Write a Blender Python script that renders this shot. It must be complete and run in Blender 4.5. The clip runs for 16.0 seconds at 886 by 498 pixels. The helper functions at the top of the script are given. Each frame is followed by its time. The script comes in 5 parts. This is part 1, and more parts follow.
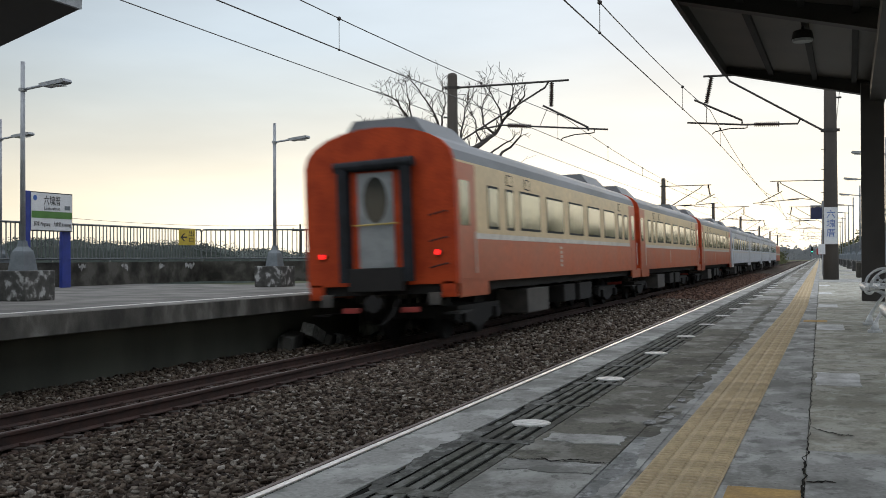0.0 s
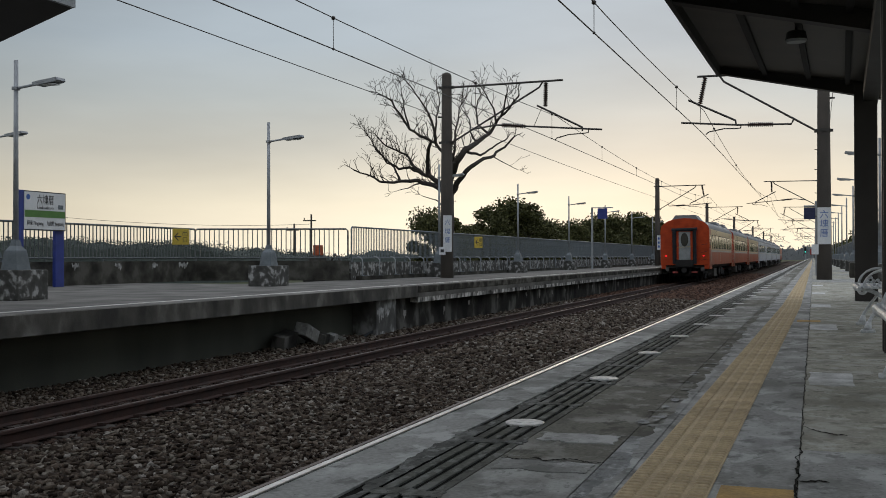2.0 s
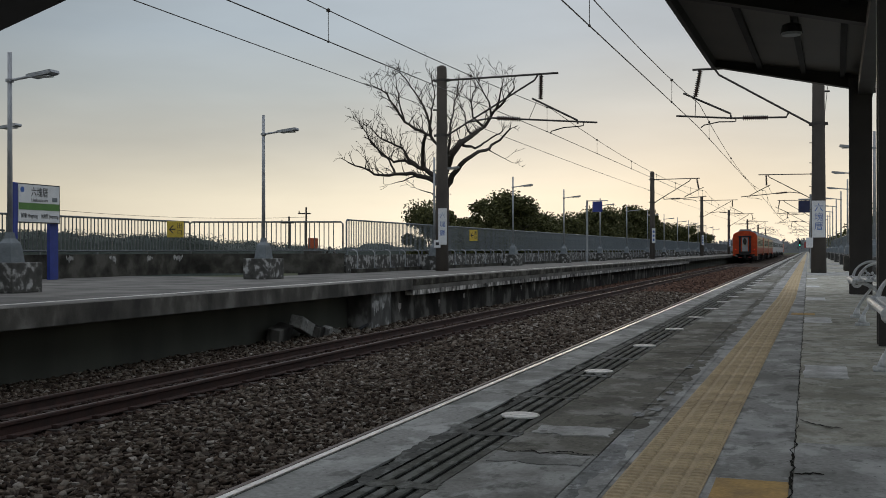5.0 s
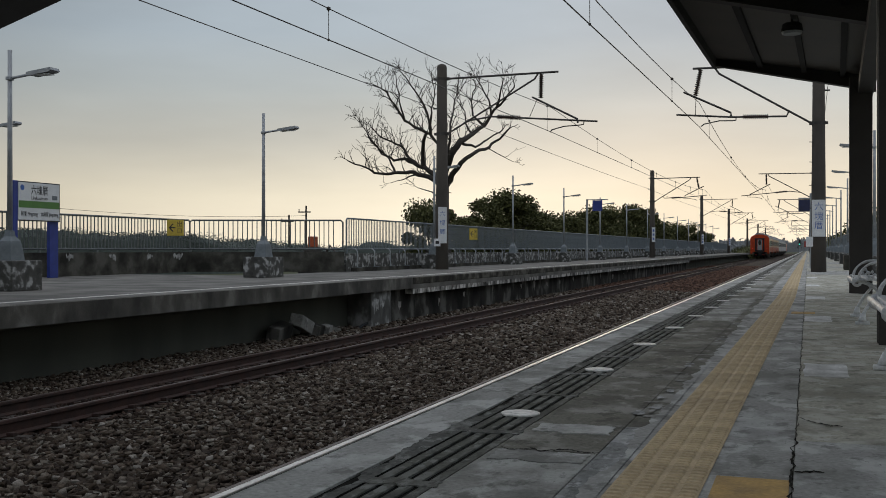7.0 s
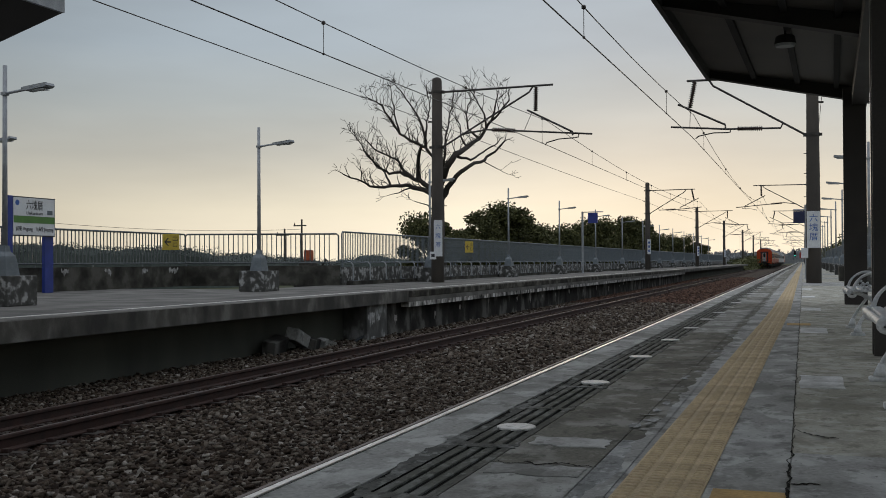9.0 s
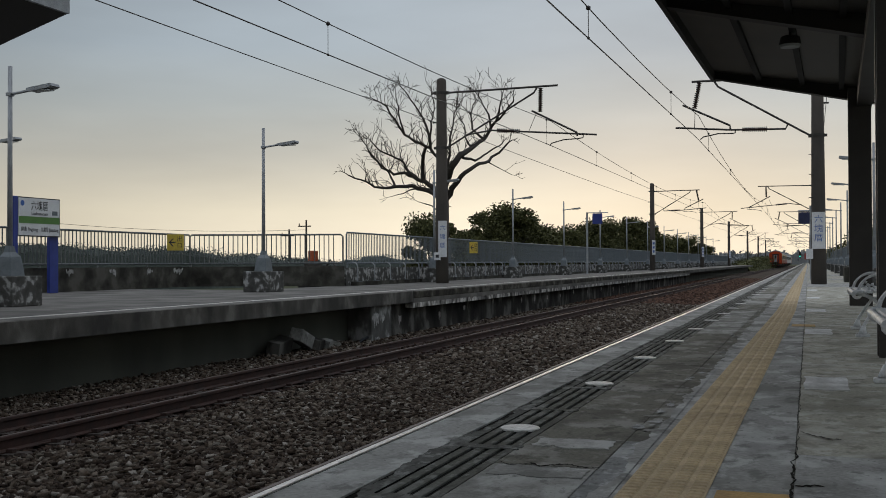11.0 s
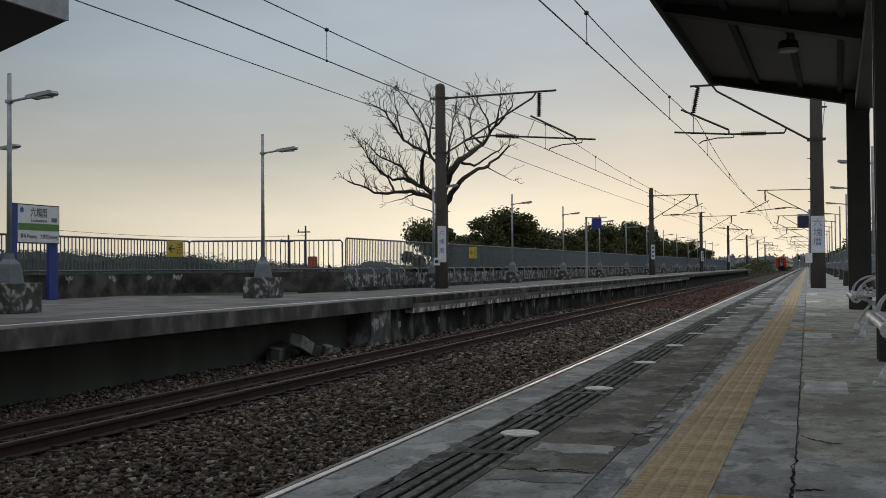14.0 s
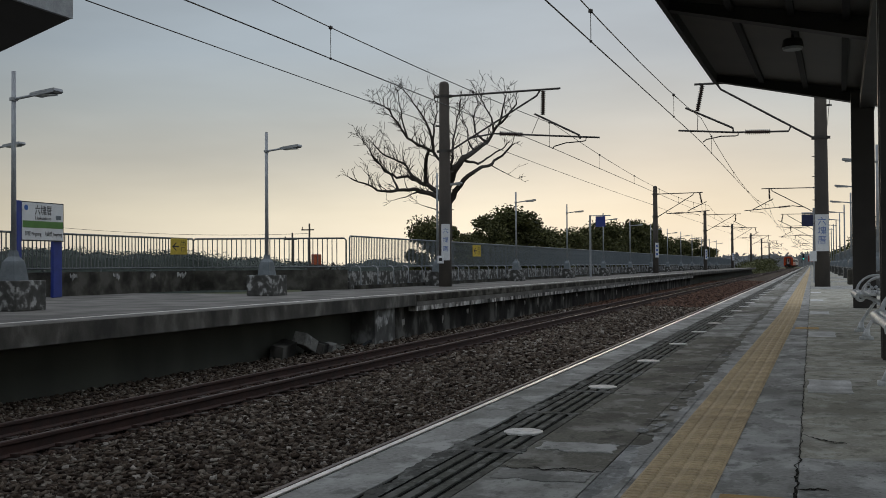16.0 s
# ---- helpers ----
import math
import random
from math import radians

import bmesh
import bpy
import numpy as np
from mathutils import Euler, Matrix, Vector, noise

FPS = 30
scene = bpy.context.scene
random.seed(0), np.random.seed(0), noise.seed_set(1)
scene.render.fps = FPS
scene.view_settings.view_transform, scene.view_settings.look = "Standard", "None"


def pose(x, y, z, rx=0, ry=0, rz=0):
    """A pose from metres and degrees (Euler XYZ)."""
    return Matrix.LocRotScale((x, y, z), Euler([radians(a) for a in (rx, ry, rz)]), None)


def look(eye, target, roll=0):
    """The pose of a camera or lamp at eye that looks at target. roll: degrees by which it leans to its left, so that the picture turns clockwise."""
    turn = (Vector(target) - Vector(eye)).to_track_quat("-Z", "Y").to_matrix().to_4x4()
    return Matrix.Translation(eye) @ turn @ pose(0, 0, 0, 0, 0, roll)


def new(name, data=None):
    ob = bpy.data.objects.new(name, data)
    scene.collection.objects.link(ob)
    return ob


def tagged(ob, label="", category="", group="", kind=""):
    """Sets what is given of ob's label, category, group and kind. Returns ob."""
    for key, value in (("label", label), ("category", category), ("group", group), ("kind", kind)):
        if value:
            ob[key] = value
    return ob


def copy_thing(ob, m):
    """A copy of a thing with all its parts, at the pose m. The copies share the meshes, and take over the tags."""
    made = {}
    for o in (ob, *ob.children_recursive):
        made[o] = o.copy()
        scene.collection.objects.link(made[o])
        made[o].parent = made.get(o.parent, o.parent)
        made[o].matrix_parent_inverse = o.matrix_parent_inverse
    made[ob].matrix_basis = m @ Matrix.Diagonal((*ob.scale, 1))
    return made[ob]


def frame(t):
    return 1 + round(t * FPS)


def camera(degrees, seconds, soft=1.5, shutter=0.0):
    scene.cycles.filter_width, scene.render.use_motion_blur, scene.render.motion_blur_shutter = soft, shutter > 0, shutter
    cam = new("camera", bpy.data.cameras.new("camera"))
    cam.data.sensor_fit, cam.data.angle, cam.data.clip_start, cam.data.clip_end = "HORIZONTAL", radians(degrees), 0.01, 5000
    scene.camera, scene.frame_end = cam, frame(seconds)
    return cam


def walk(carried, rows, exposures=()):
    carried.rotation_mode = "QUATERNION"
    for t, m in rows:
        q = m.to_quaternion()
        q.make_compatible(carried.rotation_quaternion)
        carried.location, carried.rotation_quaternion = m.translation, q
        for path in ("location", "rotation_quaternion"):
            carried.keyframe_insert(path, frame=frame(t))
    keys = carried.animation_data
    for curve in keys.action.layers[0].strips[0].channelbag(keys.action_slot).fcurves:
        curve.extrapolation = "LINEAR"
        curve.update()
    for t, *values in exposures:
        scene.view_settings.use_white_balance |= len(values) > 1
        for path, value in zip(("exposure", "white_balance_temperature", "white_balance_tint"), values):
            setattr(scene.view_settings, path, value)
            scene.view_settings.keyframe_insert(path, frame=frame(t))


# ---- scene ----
cam = camera(45.93, 16.0, soft=0.9, shutter=0.35)
# seconds, place, then the turn about x, y and z in degrees: a hand-held camera that hardly leaves its place
PATH = [
    (0, 0.006, -0.006, 0.696, 90.467, 0.173, 19.856),
    (0.5, 0.005, 0.003, 0.695, 90.554, 0.197, 19.810),
    (1, 0.005, -0.005, 0.694, 90.540, 0.106, 19.761),
    (1.5, 0.007, -0.007, 0.695, 90.489, 0.097, 19.638),
    (2, 0.006, -0.004, 0.695, 90.452, 0.108, 19.531),
    (2.5, 0.004, -0.001, 0.694, 90.431, 0.064, 19.397),
    (3, 0.005, -0.002, 0.694, 90.313, 0.090, 19.304),
    (3.5, 0.006, -0.004, 0.695, 90.262, 0.100, 19.259),
    (4, 0.002, -0.001, 0.694, 90.207, 0.111, 19.218),
    (6.5, 0.004, -0.001, 0.693, 89.950, -0.008, 19.335),
    (7, 0.000, -0.000, 0.690, 90.000, -0.000, 19.249),
    (7.5, 0.002, 0.000, 0.694, 90.153, 0.099, 19.143),
    (8, 0.003, -0.006, 0.693, 90.420, 0.166, 19.087),
    (8.5, 0.001, -0.002, 0.691, 90.675, 0.188, 18.996),
    (9, 0.003, -0.001, 0.693, 90.708, 0.274, 19.020),
    (11.5, 0.007, 0.002, 0.695, 90.790, 0.236, 19.316),
    (12, 0.010, -0.008, 0.700, 90.974, 0.312, 19.295),
    (12.5, 0.007, -0.008, 0.697, 91.064, 0.366, 19.241),
    (13, 0.007, -0.001, 0.696, 91.046, 0.391, 19.283),
    (13.5, 0.007, -0.008, 0.696, 91.046, 0.405, 19.264),
    (14, 0.008, -0.005, 0.696, 91.032, 0.449, 19.236),
    (14.5, 0.008, -0.006, 0.697, 91.021, 0.421, 19.205),
    (15, 0.009, -0.007, 0.698, 91.007, 0.436, 19.216),
    (15.5, 0.009, -0.006, 0.697, 90.977, 0.356, 19.274),
    (16, 0.008, -0.004, 0.698, 90.922, 0.377, 19.441),
]
walk(cam, [(t, pose(*m)) for t, *m in PATH],
     exposures=[(0, 0.68, 6500, 10), (0.5, 0.55, 6500, 10), (1.0, 0.35, 6480, 10), (1.5, 0.17, 6480, 10), (3.5, 0.0, 6500, 10),
                (7, -0.03, 6450, 10), (9, -0.06, 6450, 10), (12.5, -0.1, 6450, 10), (16, -0.1, 6450, 10)])

# ---- light: dusk under a thin overcast, the low sun hidden behind haze down the line ----
SUN_EL, SUN_AZ = 6.0, 8.0   # degrees; azimuth from the line's direction towards the field side


def build_world():
    w = bpy.data.worlds.new("dusk_sky")
    scene.world = w
    w.use_nodes = True
    nt = w.node_tree
    nt.nodes.clear()
    N = nt.nodes.new
    out, bg = N("ShaderNodeOutputWorld"), N("ShaderNodeBackground")
    sky = N("ShaderNodeTexSky")
    sky.sky_type, sky.sun_disc = "NISHITA", False
    sky.sun_elevation, sky.sun_rotation = radians(SUN_EL), radians(-SUN_AZ)
    sky.air_density, sky.dust_density = 1.6, 3.0
    dim = N("ShaderNodeMix")
    dim.data_type, dim.blend_type = "RGBA", "MULTIPLY"
    dim.inputs[0].default_value = 1.0
    dim.inputs[7].default_value = (0.10, 0.10, 0.10, 1)
    nt.links.new(sky.outputs[0], dim.inputs[6])
    # the cloud sheet: grey-blue overhead, cream towards the horizon
    tc, sep, ramp = N("ShaderNodeTexCoord"), N("ShaderNodeSeparateXYZ"), N("ShaderNodeValToRGB")
    nt.links.new(tc.outputs["Generated"], sep.inputs[0])
    nt.links.new(sep.outputs[2], ramp.inputs[0])
    e = ramp.color_ramp.elements
    e[0].position, e[0].color = 0.0, (0.825, 0.73, 0.56, 1)
    e[1].position, e[1].color = 1.0, (1.02, 1.07, 1.16, 1)
    for p, c in ((0.05, (0.735, 0.675, 0.53, 1)), (0.10, (0.525, 0.52, 0.465, 1)), (0.15, (0.40, 0.438, 0.442, 1)), (0.20, (0.345, 0.403, 0.448, 1)), (0.30, (0.358, 0.42, 0.48, 1)), (0.55, (0.74, 0.79, 0.87, 1))):
        k = e.new(p)
        k.color = c
    # brighter towards the hidden sun, duller away from it
    sun = N("ShaderNodeVectorMath")
    sun.operation = "DOT_PRODUCT"
    sun.inputs[1].default_value = (-math.sin(radians(SUN_AZ)), math.cos(radians(SUN_AZ)), 0.08)
    nt.links.new(tc.outputs["Generated"], sun.inputs[0])
    glow = N("ShaderNodeMapRange")
    glow.inputs[1].default_value, glow.inputs[2].default_value = 0.80, 1.0
    glow.inputs[3].default_value, glow.inputs[4].default_value = 0.85, 1.32
    nt.links.new(sun.outputs["Value"], glow.inputs[0])
    stretch, clouds = N("ShaderNodeMapping"), N("ShaderNodeTexNoise")
    stretch.inputs["Scale"].default_value = (2.0, 2.0, 9.0)
    clouds.inputs["Scale"].default_value, clouds.inputs["Detail"].default_value = 1.3, 5
    nt.links.new(tc.outputs["Generated"], stretch.inputs[0])
    nt.links.new(stretch.outputs[0], clouds.inputs["Vector"])
    soft = N("ShaderNodeMapRange")
    soft.inputs[1].default_value, soft.inputs[2].default_value = 0.3, 0.7
    soft.inputs[3].default_value, soft.inputs[4].default_value = 0.87, 1.09
    nt.links.new(clouds.outputs["Fac"], soft.inputs[0])
    both = N("ShaderNodeMath")
    both.operation = "MULTIPLY"
    nt.links.new(glow.outputs[0], both.inputs[0])
    nt.links.new(soft.outputs[0], both.inputs[1])
    lit = N("ShaderNodeVectorMath")
    lit.operation = "SCALE"
    nt.links.new(ramp.outputs[0], lit.inputs[0])
    nt.links.new(both.outputs[0], lit.inputs["Scale"])
    mix = N("ShaderNodeMix")
    mix.data_type = "RGBA"
    mix.inputs[0].default_value = 0.975
    nt.links.new(dim.outputs[2], mix.inputs[6])
    nt.links.new(lit.outputs[0], mix.inputs[7])
    nt.links.new(mix.outputs[2], bg.inputs[0])
    bg.inputs[1].default_value = 1.0
    nt.links.new(bg.outputs[0], out.inputs[0])
    lamp = bpy.data.lights.new("sun", "SUN")
    lamp.energy, lamp.angle, lamp.color = 0.25, radians(14), (1.0, 0.84, 0.64)
    ob = new("sun", lamp)
    ob.matrix_world = look((-math.sin(radians(SUN_AZ)) * 50, 50 * math.cos(radians(SUN_AZ)), 50 * math.tan(radians(SUN_EL))), (0, 0, 0))


build_world()


# ---- materials ----
def mat(name, color, color2=None, rough=0.8, metal=0.0, scale=3.0, fine=60.0, bump=0.3, streak=None, color3=None, spec=0.5, glow=None):
    """Two or three colours mixed by coarse and fine noise in the thing's own space, with fine relief. streak: stretch of the coarse noise."""
    m = bpy.data.materials.new(name)
    m.use_nodes = True
    nt = m.node_tree
    b = nt.nodes["Principled BSDF"]
    N, L = nt.nodes.new, nt.links.new
    color2 = color2 or tuple(c * 0.8 for c in color)
    tc, mp = N("ShaderNodeTexCoord"), N("ShaderNodeMapping")
    L(tc.outputs["Object"], mp.inputs[0])
    mp.inputs["Scale"].default_value = streak or (1, 1, 1)
    a, f = N("ShaderNodeTexNoise"), N("ShaderNodeTexNoise")
    a.inputs["Scale"].default_value, a.inputs["Detail"].default_value = scale, 6
    f.inputs["Scale"].default_value, f.inputs["Detail"].default_value = fine, 4
    L(mp.outputs[0], a.inputs["Vector"])
    L(tc.outputs["Object"], f.inputs["Vector"])
    ramp = N("ShaderNodeValToRGB")
    e = ramp.color_ramp.elements
    e[0].position, e[0].color = 0.36, (*color2, 1)
    e[1].position, e[1].color = 0.53 if color3 else 0.62, (*color, 1)
    if color3:
        k = e.new(0.63)
        k.color = (*color3, 1)
    L(a.outputs["Fac"], ramp.inputs[0])
    grain = N("ShaderNodeMapRange")
    grain.inputs[1].default_value, grain.inputs[2].default_value = 0.3, 0.7
    grain.inputs[3].default_value, grain.inputs[4].default_value = 0.82, 1.14
    L(f.outputs["Fac"], grain.inputs[0])
    sc = N("ShaderNodeVectorMath")
    sc.operation = "SCALE"
    L(ramp.outputs[0], sc.inputs[0])
    L(grain.outputs[0], sc.inputs["Scale"])
    L(sc.outputs[0], b.inputs["Base Color"])
    rr = N("ShaderNodeMapRange")
    rr.inputs[3].default_value, rr.inputs[4].default_value = max(0.03, rough - 0.12), min(1, rough + 0.1)
    L(a.outputs["Fac"], rr.inputs[0])
    L(rr.outputs[0], b.inputs["Roughness"])
    b.inputs["Metallic"].default_value = metal
    b.inputs["Specular IOR Level"].default_value = spec
    if bump:
        bp = N("ShaderNodeBump")
        bp.inputs["Strength"].default_value, bp.inputs["Distance"].default_value = bump, 0.01
        L(f.outputs["Fac"], bp.inputs["Height"])
        L(bp.outputs[0], b.inputs["Normal"])
    if glow:
        b.inputs["Emission Color"].default_value, b.inputs["Emission Strength"].default_value = (*glow[0], 1), glow[1]
    return m


def per_piece(m, low=0.75, high=1.2, island=False):
    """Vary a material's colour from piece to piece."""
    nt = m.node_tree
    b = nt.nodes["Principled BSDF"]
    src = b.inputs["Base Color"].links[0].from_socket
    info = nt.nodes.new("ShaderNodeNewGeometry" if island else "ShaderNodeObjectInfo")
    r, sc = nt.nodes.new("ShaderNodeMapRange"), nt.nodes.new("ShaderNodeVectorMath")
    r.inputs[3].default_value, r.inputs[4].default_value = low, high
    sc.operation = "SCALE"
    nt.links.new(info.outputs["Random Per Island" if island else "Random"], r.inputs[0])
    nt.links.new(src, sc.inputs[0])
    nt.links.new(r.outputs[0], sc.inputs["Scale"])
    nt.links.new(sc.outputs[0], b.inputs["Base Color"])
    return m


def stones_mat():
    """Crushed stone: rust, brown, grey and a few pale pieces, one tone to each stone."""
    m = mat("ballast_stone", (1.0, 0.98, 0.96), (0.62, 0.60, 0.58), 0.9, scale=22, fine=180, bump=0.6, spec=0.15)
    nt = m.node_tree
    b = nt.nodes["Principled BSDF"]
    src = b.inputs["Base Color"].links[0].from_socket
    geo, ramp, mul = nt.nodes.new("ShaderNodeNewGeometry"), nt.nodes.new("ShaderNodeValToRGB"), nt.nodes.new("ShaderNodeVectorMath")
    e = ramp.color_ramp.elements
    e[0].position, e[0].color = 0.0, (0.018, 0.012, 0.009, 1)
    e[1].position, e[1].color = 1.0, (0.36, 0.34, 0.31, 1)
    for q, c in ((0.25, (0.052, 0.038, 0.029)), (0.5, (0.10, 0.076, 0.058)), (0.75, (0.155, 0.130, 0.105)), (0.92, (0.22, 0.20, 0.172))):
        k = e.new(q)
        k.color = (*c, 1)
    mul.operation = "MULTIPLY"
    nt.links.new(geo.outputs["Random Per Island"], ramp.inputs[0])
    nt.links.new(ramp.outputs[0], mul.inputs[0])
    nt.links.new(src, mul.inputs[1])
    nt.links.new(mul.outputs[0], b.inputs["Base Color"])
    return m


def stained(name, base, dark, light, rough=0.93, big=0.9, small=5.0, streak=(1, 0.5, 1)):
    """Concrete with blotches, pale scuffs with sharp edges, dark spots and fine grain."""
    m = mat(name, base, tuple(0.8 * a + 0.2 * b for a, b in zip(base, dark)), rough, scale=big, fine=55, bump=0.35, spec=0.04)
    nt = m.node_tree
    b = nt.nodes["Principled BSDF"]
    N, L = nt.nodes.new, nt.links.new
    src = b.inputs["Base Color"].links[0].from_socket
    tc, mp = N("ShaderNodeTexCoord"), N("ShaderNodeMapping")
    mp.inputs["Scale"].default_value = streak
    L(tc.outputs["Object"], mp.inputs[0])
    for scale, lo, hi, color, most in ((small * 0.5, 0.50, 0.56, light, 0.55), (small, 0.535, 0.585, light, 0.8), (small * 0.35, 0.50, 0.60, dark, 0.6), (small * 1.6, 0.55, 0.62, dark, 0.7), (small * 9, 0.62, 0.68, dark, 0.8)):
        n, r, x = N("ShaderNodeTexNoise"), N("ShaderNodeMapRange"), N("ShaderNodeMix")
        n.inputs["Scale"].default_value, n.inputs["Detail"].default_value, n.inputs["Roughness"].default_value = scale, 8, 0.62
        L(mp.outputs[0], n.inputs["Vector"])
        r.inputs[1].default_value, r.inputs[2].default_value, r.inputs[4].default_value = lo, hi, most
        L(n.outputs["Fac"], r.inputs[0])
        x.data_type = "RGBA"
        L(r.outputs[0], x.inputs[0])
        L(src, x.inputs[6])
        x.inputs[7].default_value = (*color, 1)
        src = x.outputs[2]
    L(src, b.inputs["Base Color"])
    return m


CONC = stained("platform_concrete", (0.265, 0.266, 0.25), (0.12, 0.121, 0.112), (0.38, 0.385, 0.37), small=6, streak=(1, 0.65, 1))
CONC_L = stained("new_cement", (0.315, 0.318, 0.305), (0.14, 0.142, 0.134), (0.45, 0.455, 0.445), small=5, streak=(1, 0.65, 1))
CONC_D = stained("damp_concrete", (0.165, 0.162, 0.140), (0.075, 0.075, 0.066), (0.27, 0.27, 0.25), small=6, streak=(1, 0.65, 1))
CONC_GREEN = stained("worn_concrete", (0.375, 0.368, 0.315), (0.18, 0.176, 0.148), (0.47, 0.468, 0.425), small=6, streak=(1, 0.7, 1))
RIDGE = stained("slate_ridge", (0.115, 0.117, 0.105), (0.065, 0.066, 0.060), (0.20, 0.205, 0.195), small=14)
TAR = stained("dark_mortar", (0.105, 0.108, 0.102), (0.050, 0.052, 0.050), (0.21, 0.215, 0.21), small=16)
MARGIN = stained("scuffed_margin", (0.25, 0.26, 0.26), (0.10, 0.105, 0.10), (0.44, 0.45, 0.45), small=10, streak=(1, 0.6, 1))
STAIN = mat("lime_stain", (0.40, 0.39, 0.365), (0.12, 0.088, 0.08), 0.9, scale=7, fine=40, streak=(1, 1.5, 0.5))
WHITEWASH = mat("old_whitewash", (0.42, 0.423, 0.415), (0.15, 0.15, 0.146), 0.9, scale=9, fine=40)
COVER = mat("pale_cover", (0.66, 0.66, 0.64), (0.5, 0.5, 0.49), 0.6, scale=12)
PATCH = mat("mortar_patch", (0.66, 0.67, 0.67), (0.36, 0.37, 0.365), 0.85, scale=5, fine=60)
GROOVE = mat("dark_groove", (0.018, 0.018, 0.017), (0.010, 0.010, 0.010), 1.0, scale=3, spec=0.02)
WHITE_EDGE = mat("white_edge_paint", (0.72, 0.70, 0.66), (0.42, 0.40, 0.37), 0.6, scale=6)
NOSING = mat("worn_steel_nosing", (0.80, 0.77, 0.73), (0.60, 0.57, 0.54), 0.40, 0.6, scale=7)
RAIL_SHINE = mat("bright_railhead", (0.13, 0.10, 0.085), (0.08, 0.06, 0.05), 0.6, 0.3, scale=8, fine=150, bump=0.03)
TACTILE = per_piece(mat("yellow_tactile", (0.48, 0.375, 0.225), (0.38, 0.295, 0.175), 0.8, scale=4, fine=90), 0.88, 1.1)
TACTILE_O = mat("orange_tactile", (0.46, 0.29, 0.09), (0.30, 0.19, 0.07), 0.85, scale=7, fine=70)
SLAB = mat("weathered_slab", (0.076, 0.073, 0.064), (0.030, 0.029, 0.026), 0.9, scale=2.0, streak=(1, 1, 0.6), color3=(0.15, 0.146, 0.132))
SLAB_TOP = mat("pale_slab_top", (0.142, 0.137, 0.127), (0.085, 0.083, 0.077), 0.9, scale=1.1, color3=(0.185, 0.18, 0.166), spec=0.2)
OLD_EDGE = mat("stained_old_edge", (0.27, 0.265, 0.245), (0.03, 0.029, 0.027), 0.9, scale=4.5, streak=(1, 0.9, 0.6), color3=(0.62, 0.61, 0.58), spec=0.2)
LIP = mat("mottled_dark_lip", (0.060, 0.057, 0.048), (0.024, 0.023, 0.020), 0.95, scale=3.5, color3=(0.125, 0.12, 0.105), streak=(1, 0.7, 0.8), spec=0.1)
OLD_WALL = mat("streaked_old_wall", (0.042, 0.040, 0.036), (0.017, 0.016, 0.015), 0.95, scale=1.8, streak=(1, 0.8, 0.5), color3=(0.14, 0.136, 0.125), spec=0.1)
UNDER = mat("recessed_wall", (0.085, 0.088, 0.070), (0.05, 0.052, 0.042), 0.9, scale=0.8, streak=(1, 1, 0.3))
LOW_WALL = mat("mouldy_render", (0.062, 0.060, 0.052), (0.027, 0.026, 0.023), 0.95, scale=2.2, color3=(0.10, 0.097, 0.086), spec=0.15)
PEEL = mat("peeling_whitewash", (0.075, 0.075, 0.07), (0.04, 0.04, 0.037), 0.9, scale=5.5, color3=(0.36, 0.365, 0.36))
PIER = mat("limed_pier_concrete", (0.10, 0.10, 0.094), (0.05, 0.05, 0.046), 0.9, scale=3.0, color3=(0.30, 0.305, 0.30), streak=(1, 1, 0.6))
PURLIN = mat("dark_purlin_steel", (0.02, 0.018, 0.017), (0.013, 0.012, 0.011), 0.7, scale=2, bump=0.05, spec=0.2)
STONE = stones_mat()
RUSTY = per_piece(mat("rust_stained_stone", (0.125, 0.074, 0.054), (0.07, 0.042, 0.031), 0.9, scale=20, fine=150, bump=0.5, spec=0.1), 0.4, 1.5, True)
OILED = per_piece(mat("oiled_rusty_stone", (0.050, 0.031, 0.023), (0.02, 0.014, 0.011), 0.85, scale=20, fine=150, bump=0.5, spec=0.15), 0.4, 1.7, True)
BED = mat("ballast_bed", (0.07, 0.055, 0.044), (0.03, 0.024, 0.02), 0.95, scale=14, fine=70, bump=1.0, spec=0.05)
RAIL = mat("rusty_rail", (0.050, 0.023, 0.017), (0.026, 0.013, 0.010), 0.8, 0.1, scale=6, fine=120)
RAIL_TOP = mat("polished_railhead", (0.115, 0.080, 0.064), (0.07, 0.048, 0.04), 0.5, 0.6, scale=8, fine=150, bump=0.05)
SLEEPER = mat("sleeper_concrete", (0.055, 0.042, 0.034), (0.03, 0.023, 0.018), 0.9, scale=5)
GALV = mat("galvanised_steel", (0.36, 0.38, 0.40), (0.27, 0.285, 0.305), 0.5, 0.35, scale=5, fine=80, bump=0.05)
FENCE = mat("grey_fence_paint", (0.165, 0.192, 0.212), (0.115, 0.135, 0.15), 0.55, 0.2, scale=6, bump=0.05)
# backlighting of the first two railings is put into this darker fence grey
FENCE_BACKLIT = mat("backlit_fence_paint", (0.13, 0.145, 0.15), (0.08, 0.09, 0.095), 0.55, 0.2, scale=6, bump=0.05)
POLE = mat("spun_concrete_pole", (0.095, 0.083, 0.072), (0.058, 0.051, 0.045), 0.9, scale=1.5, streak=(1, 1, 0.4))
DARKSTEEL = mat("dark_steel", (0.075, 0.07, 0.066), (0.05, 0.046, 0.043), 0.55, 0.5, scale=6, bump=0.05)
INSUL = mat("brown_porcelain", (0.06, 0.04, 0.035), (0.045, 0.03, 0.026), 0.25, scale=9, bump=0)
WIRE = mat("wire_copper", (0.07, 0.06, 0.055), (0.05, 0.045, 0.04), 0.5, 0.6, bump=0)
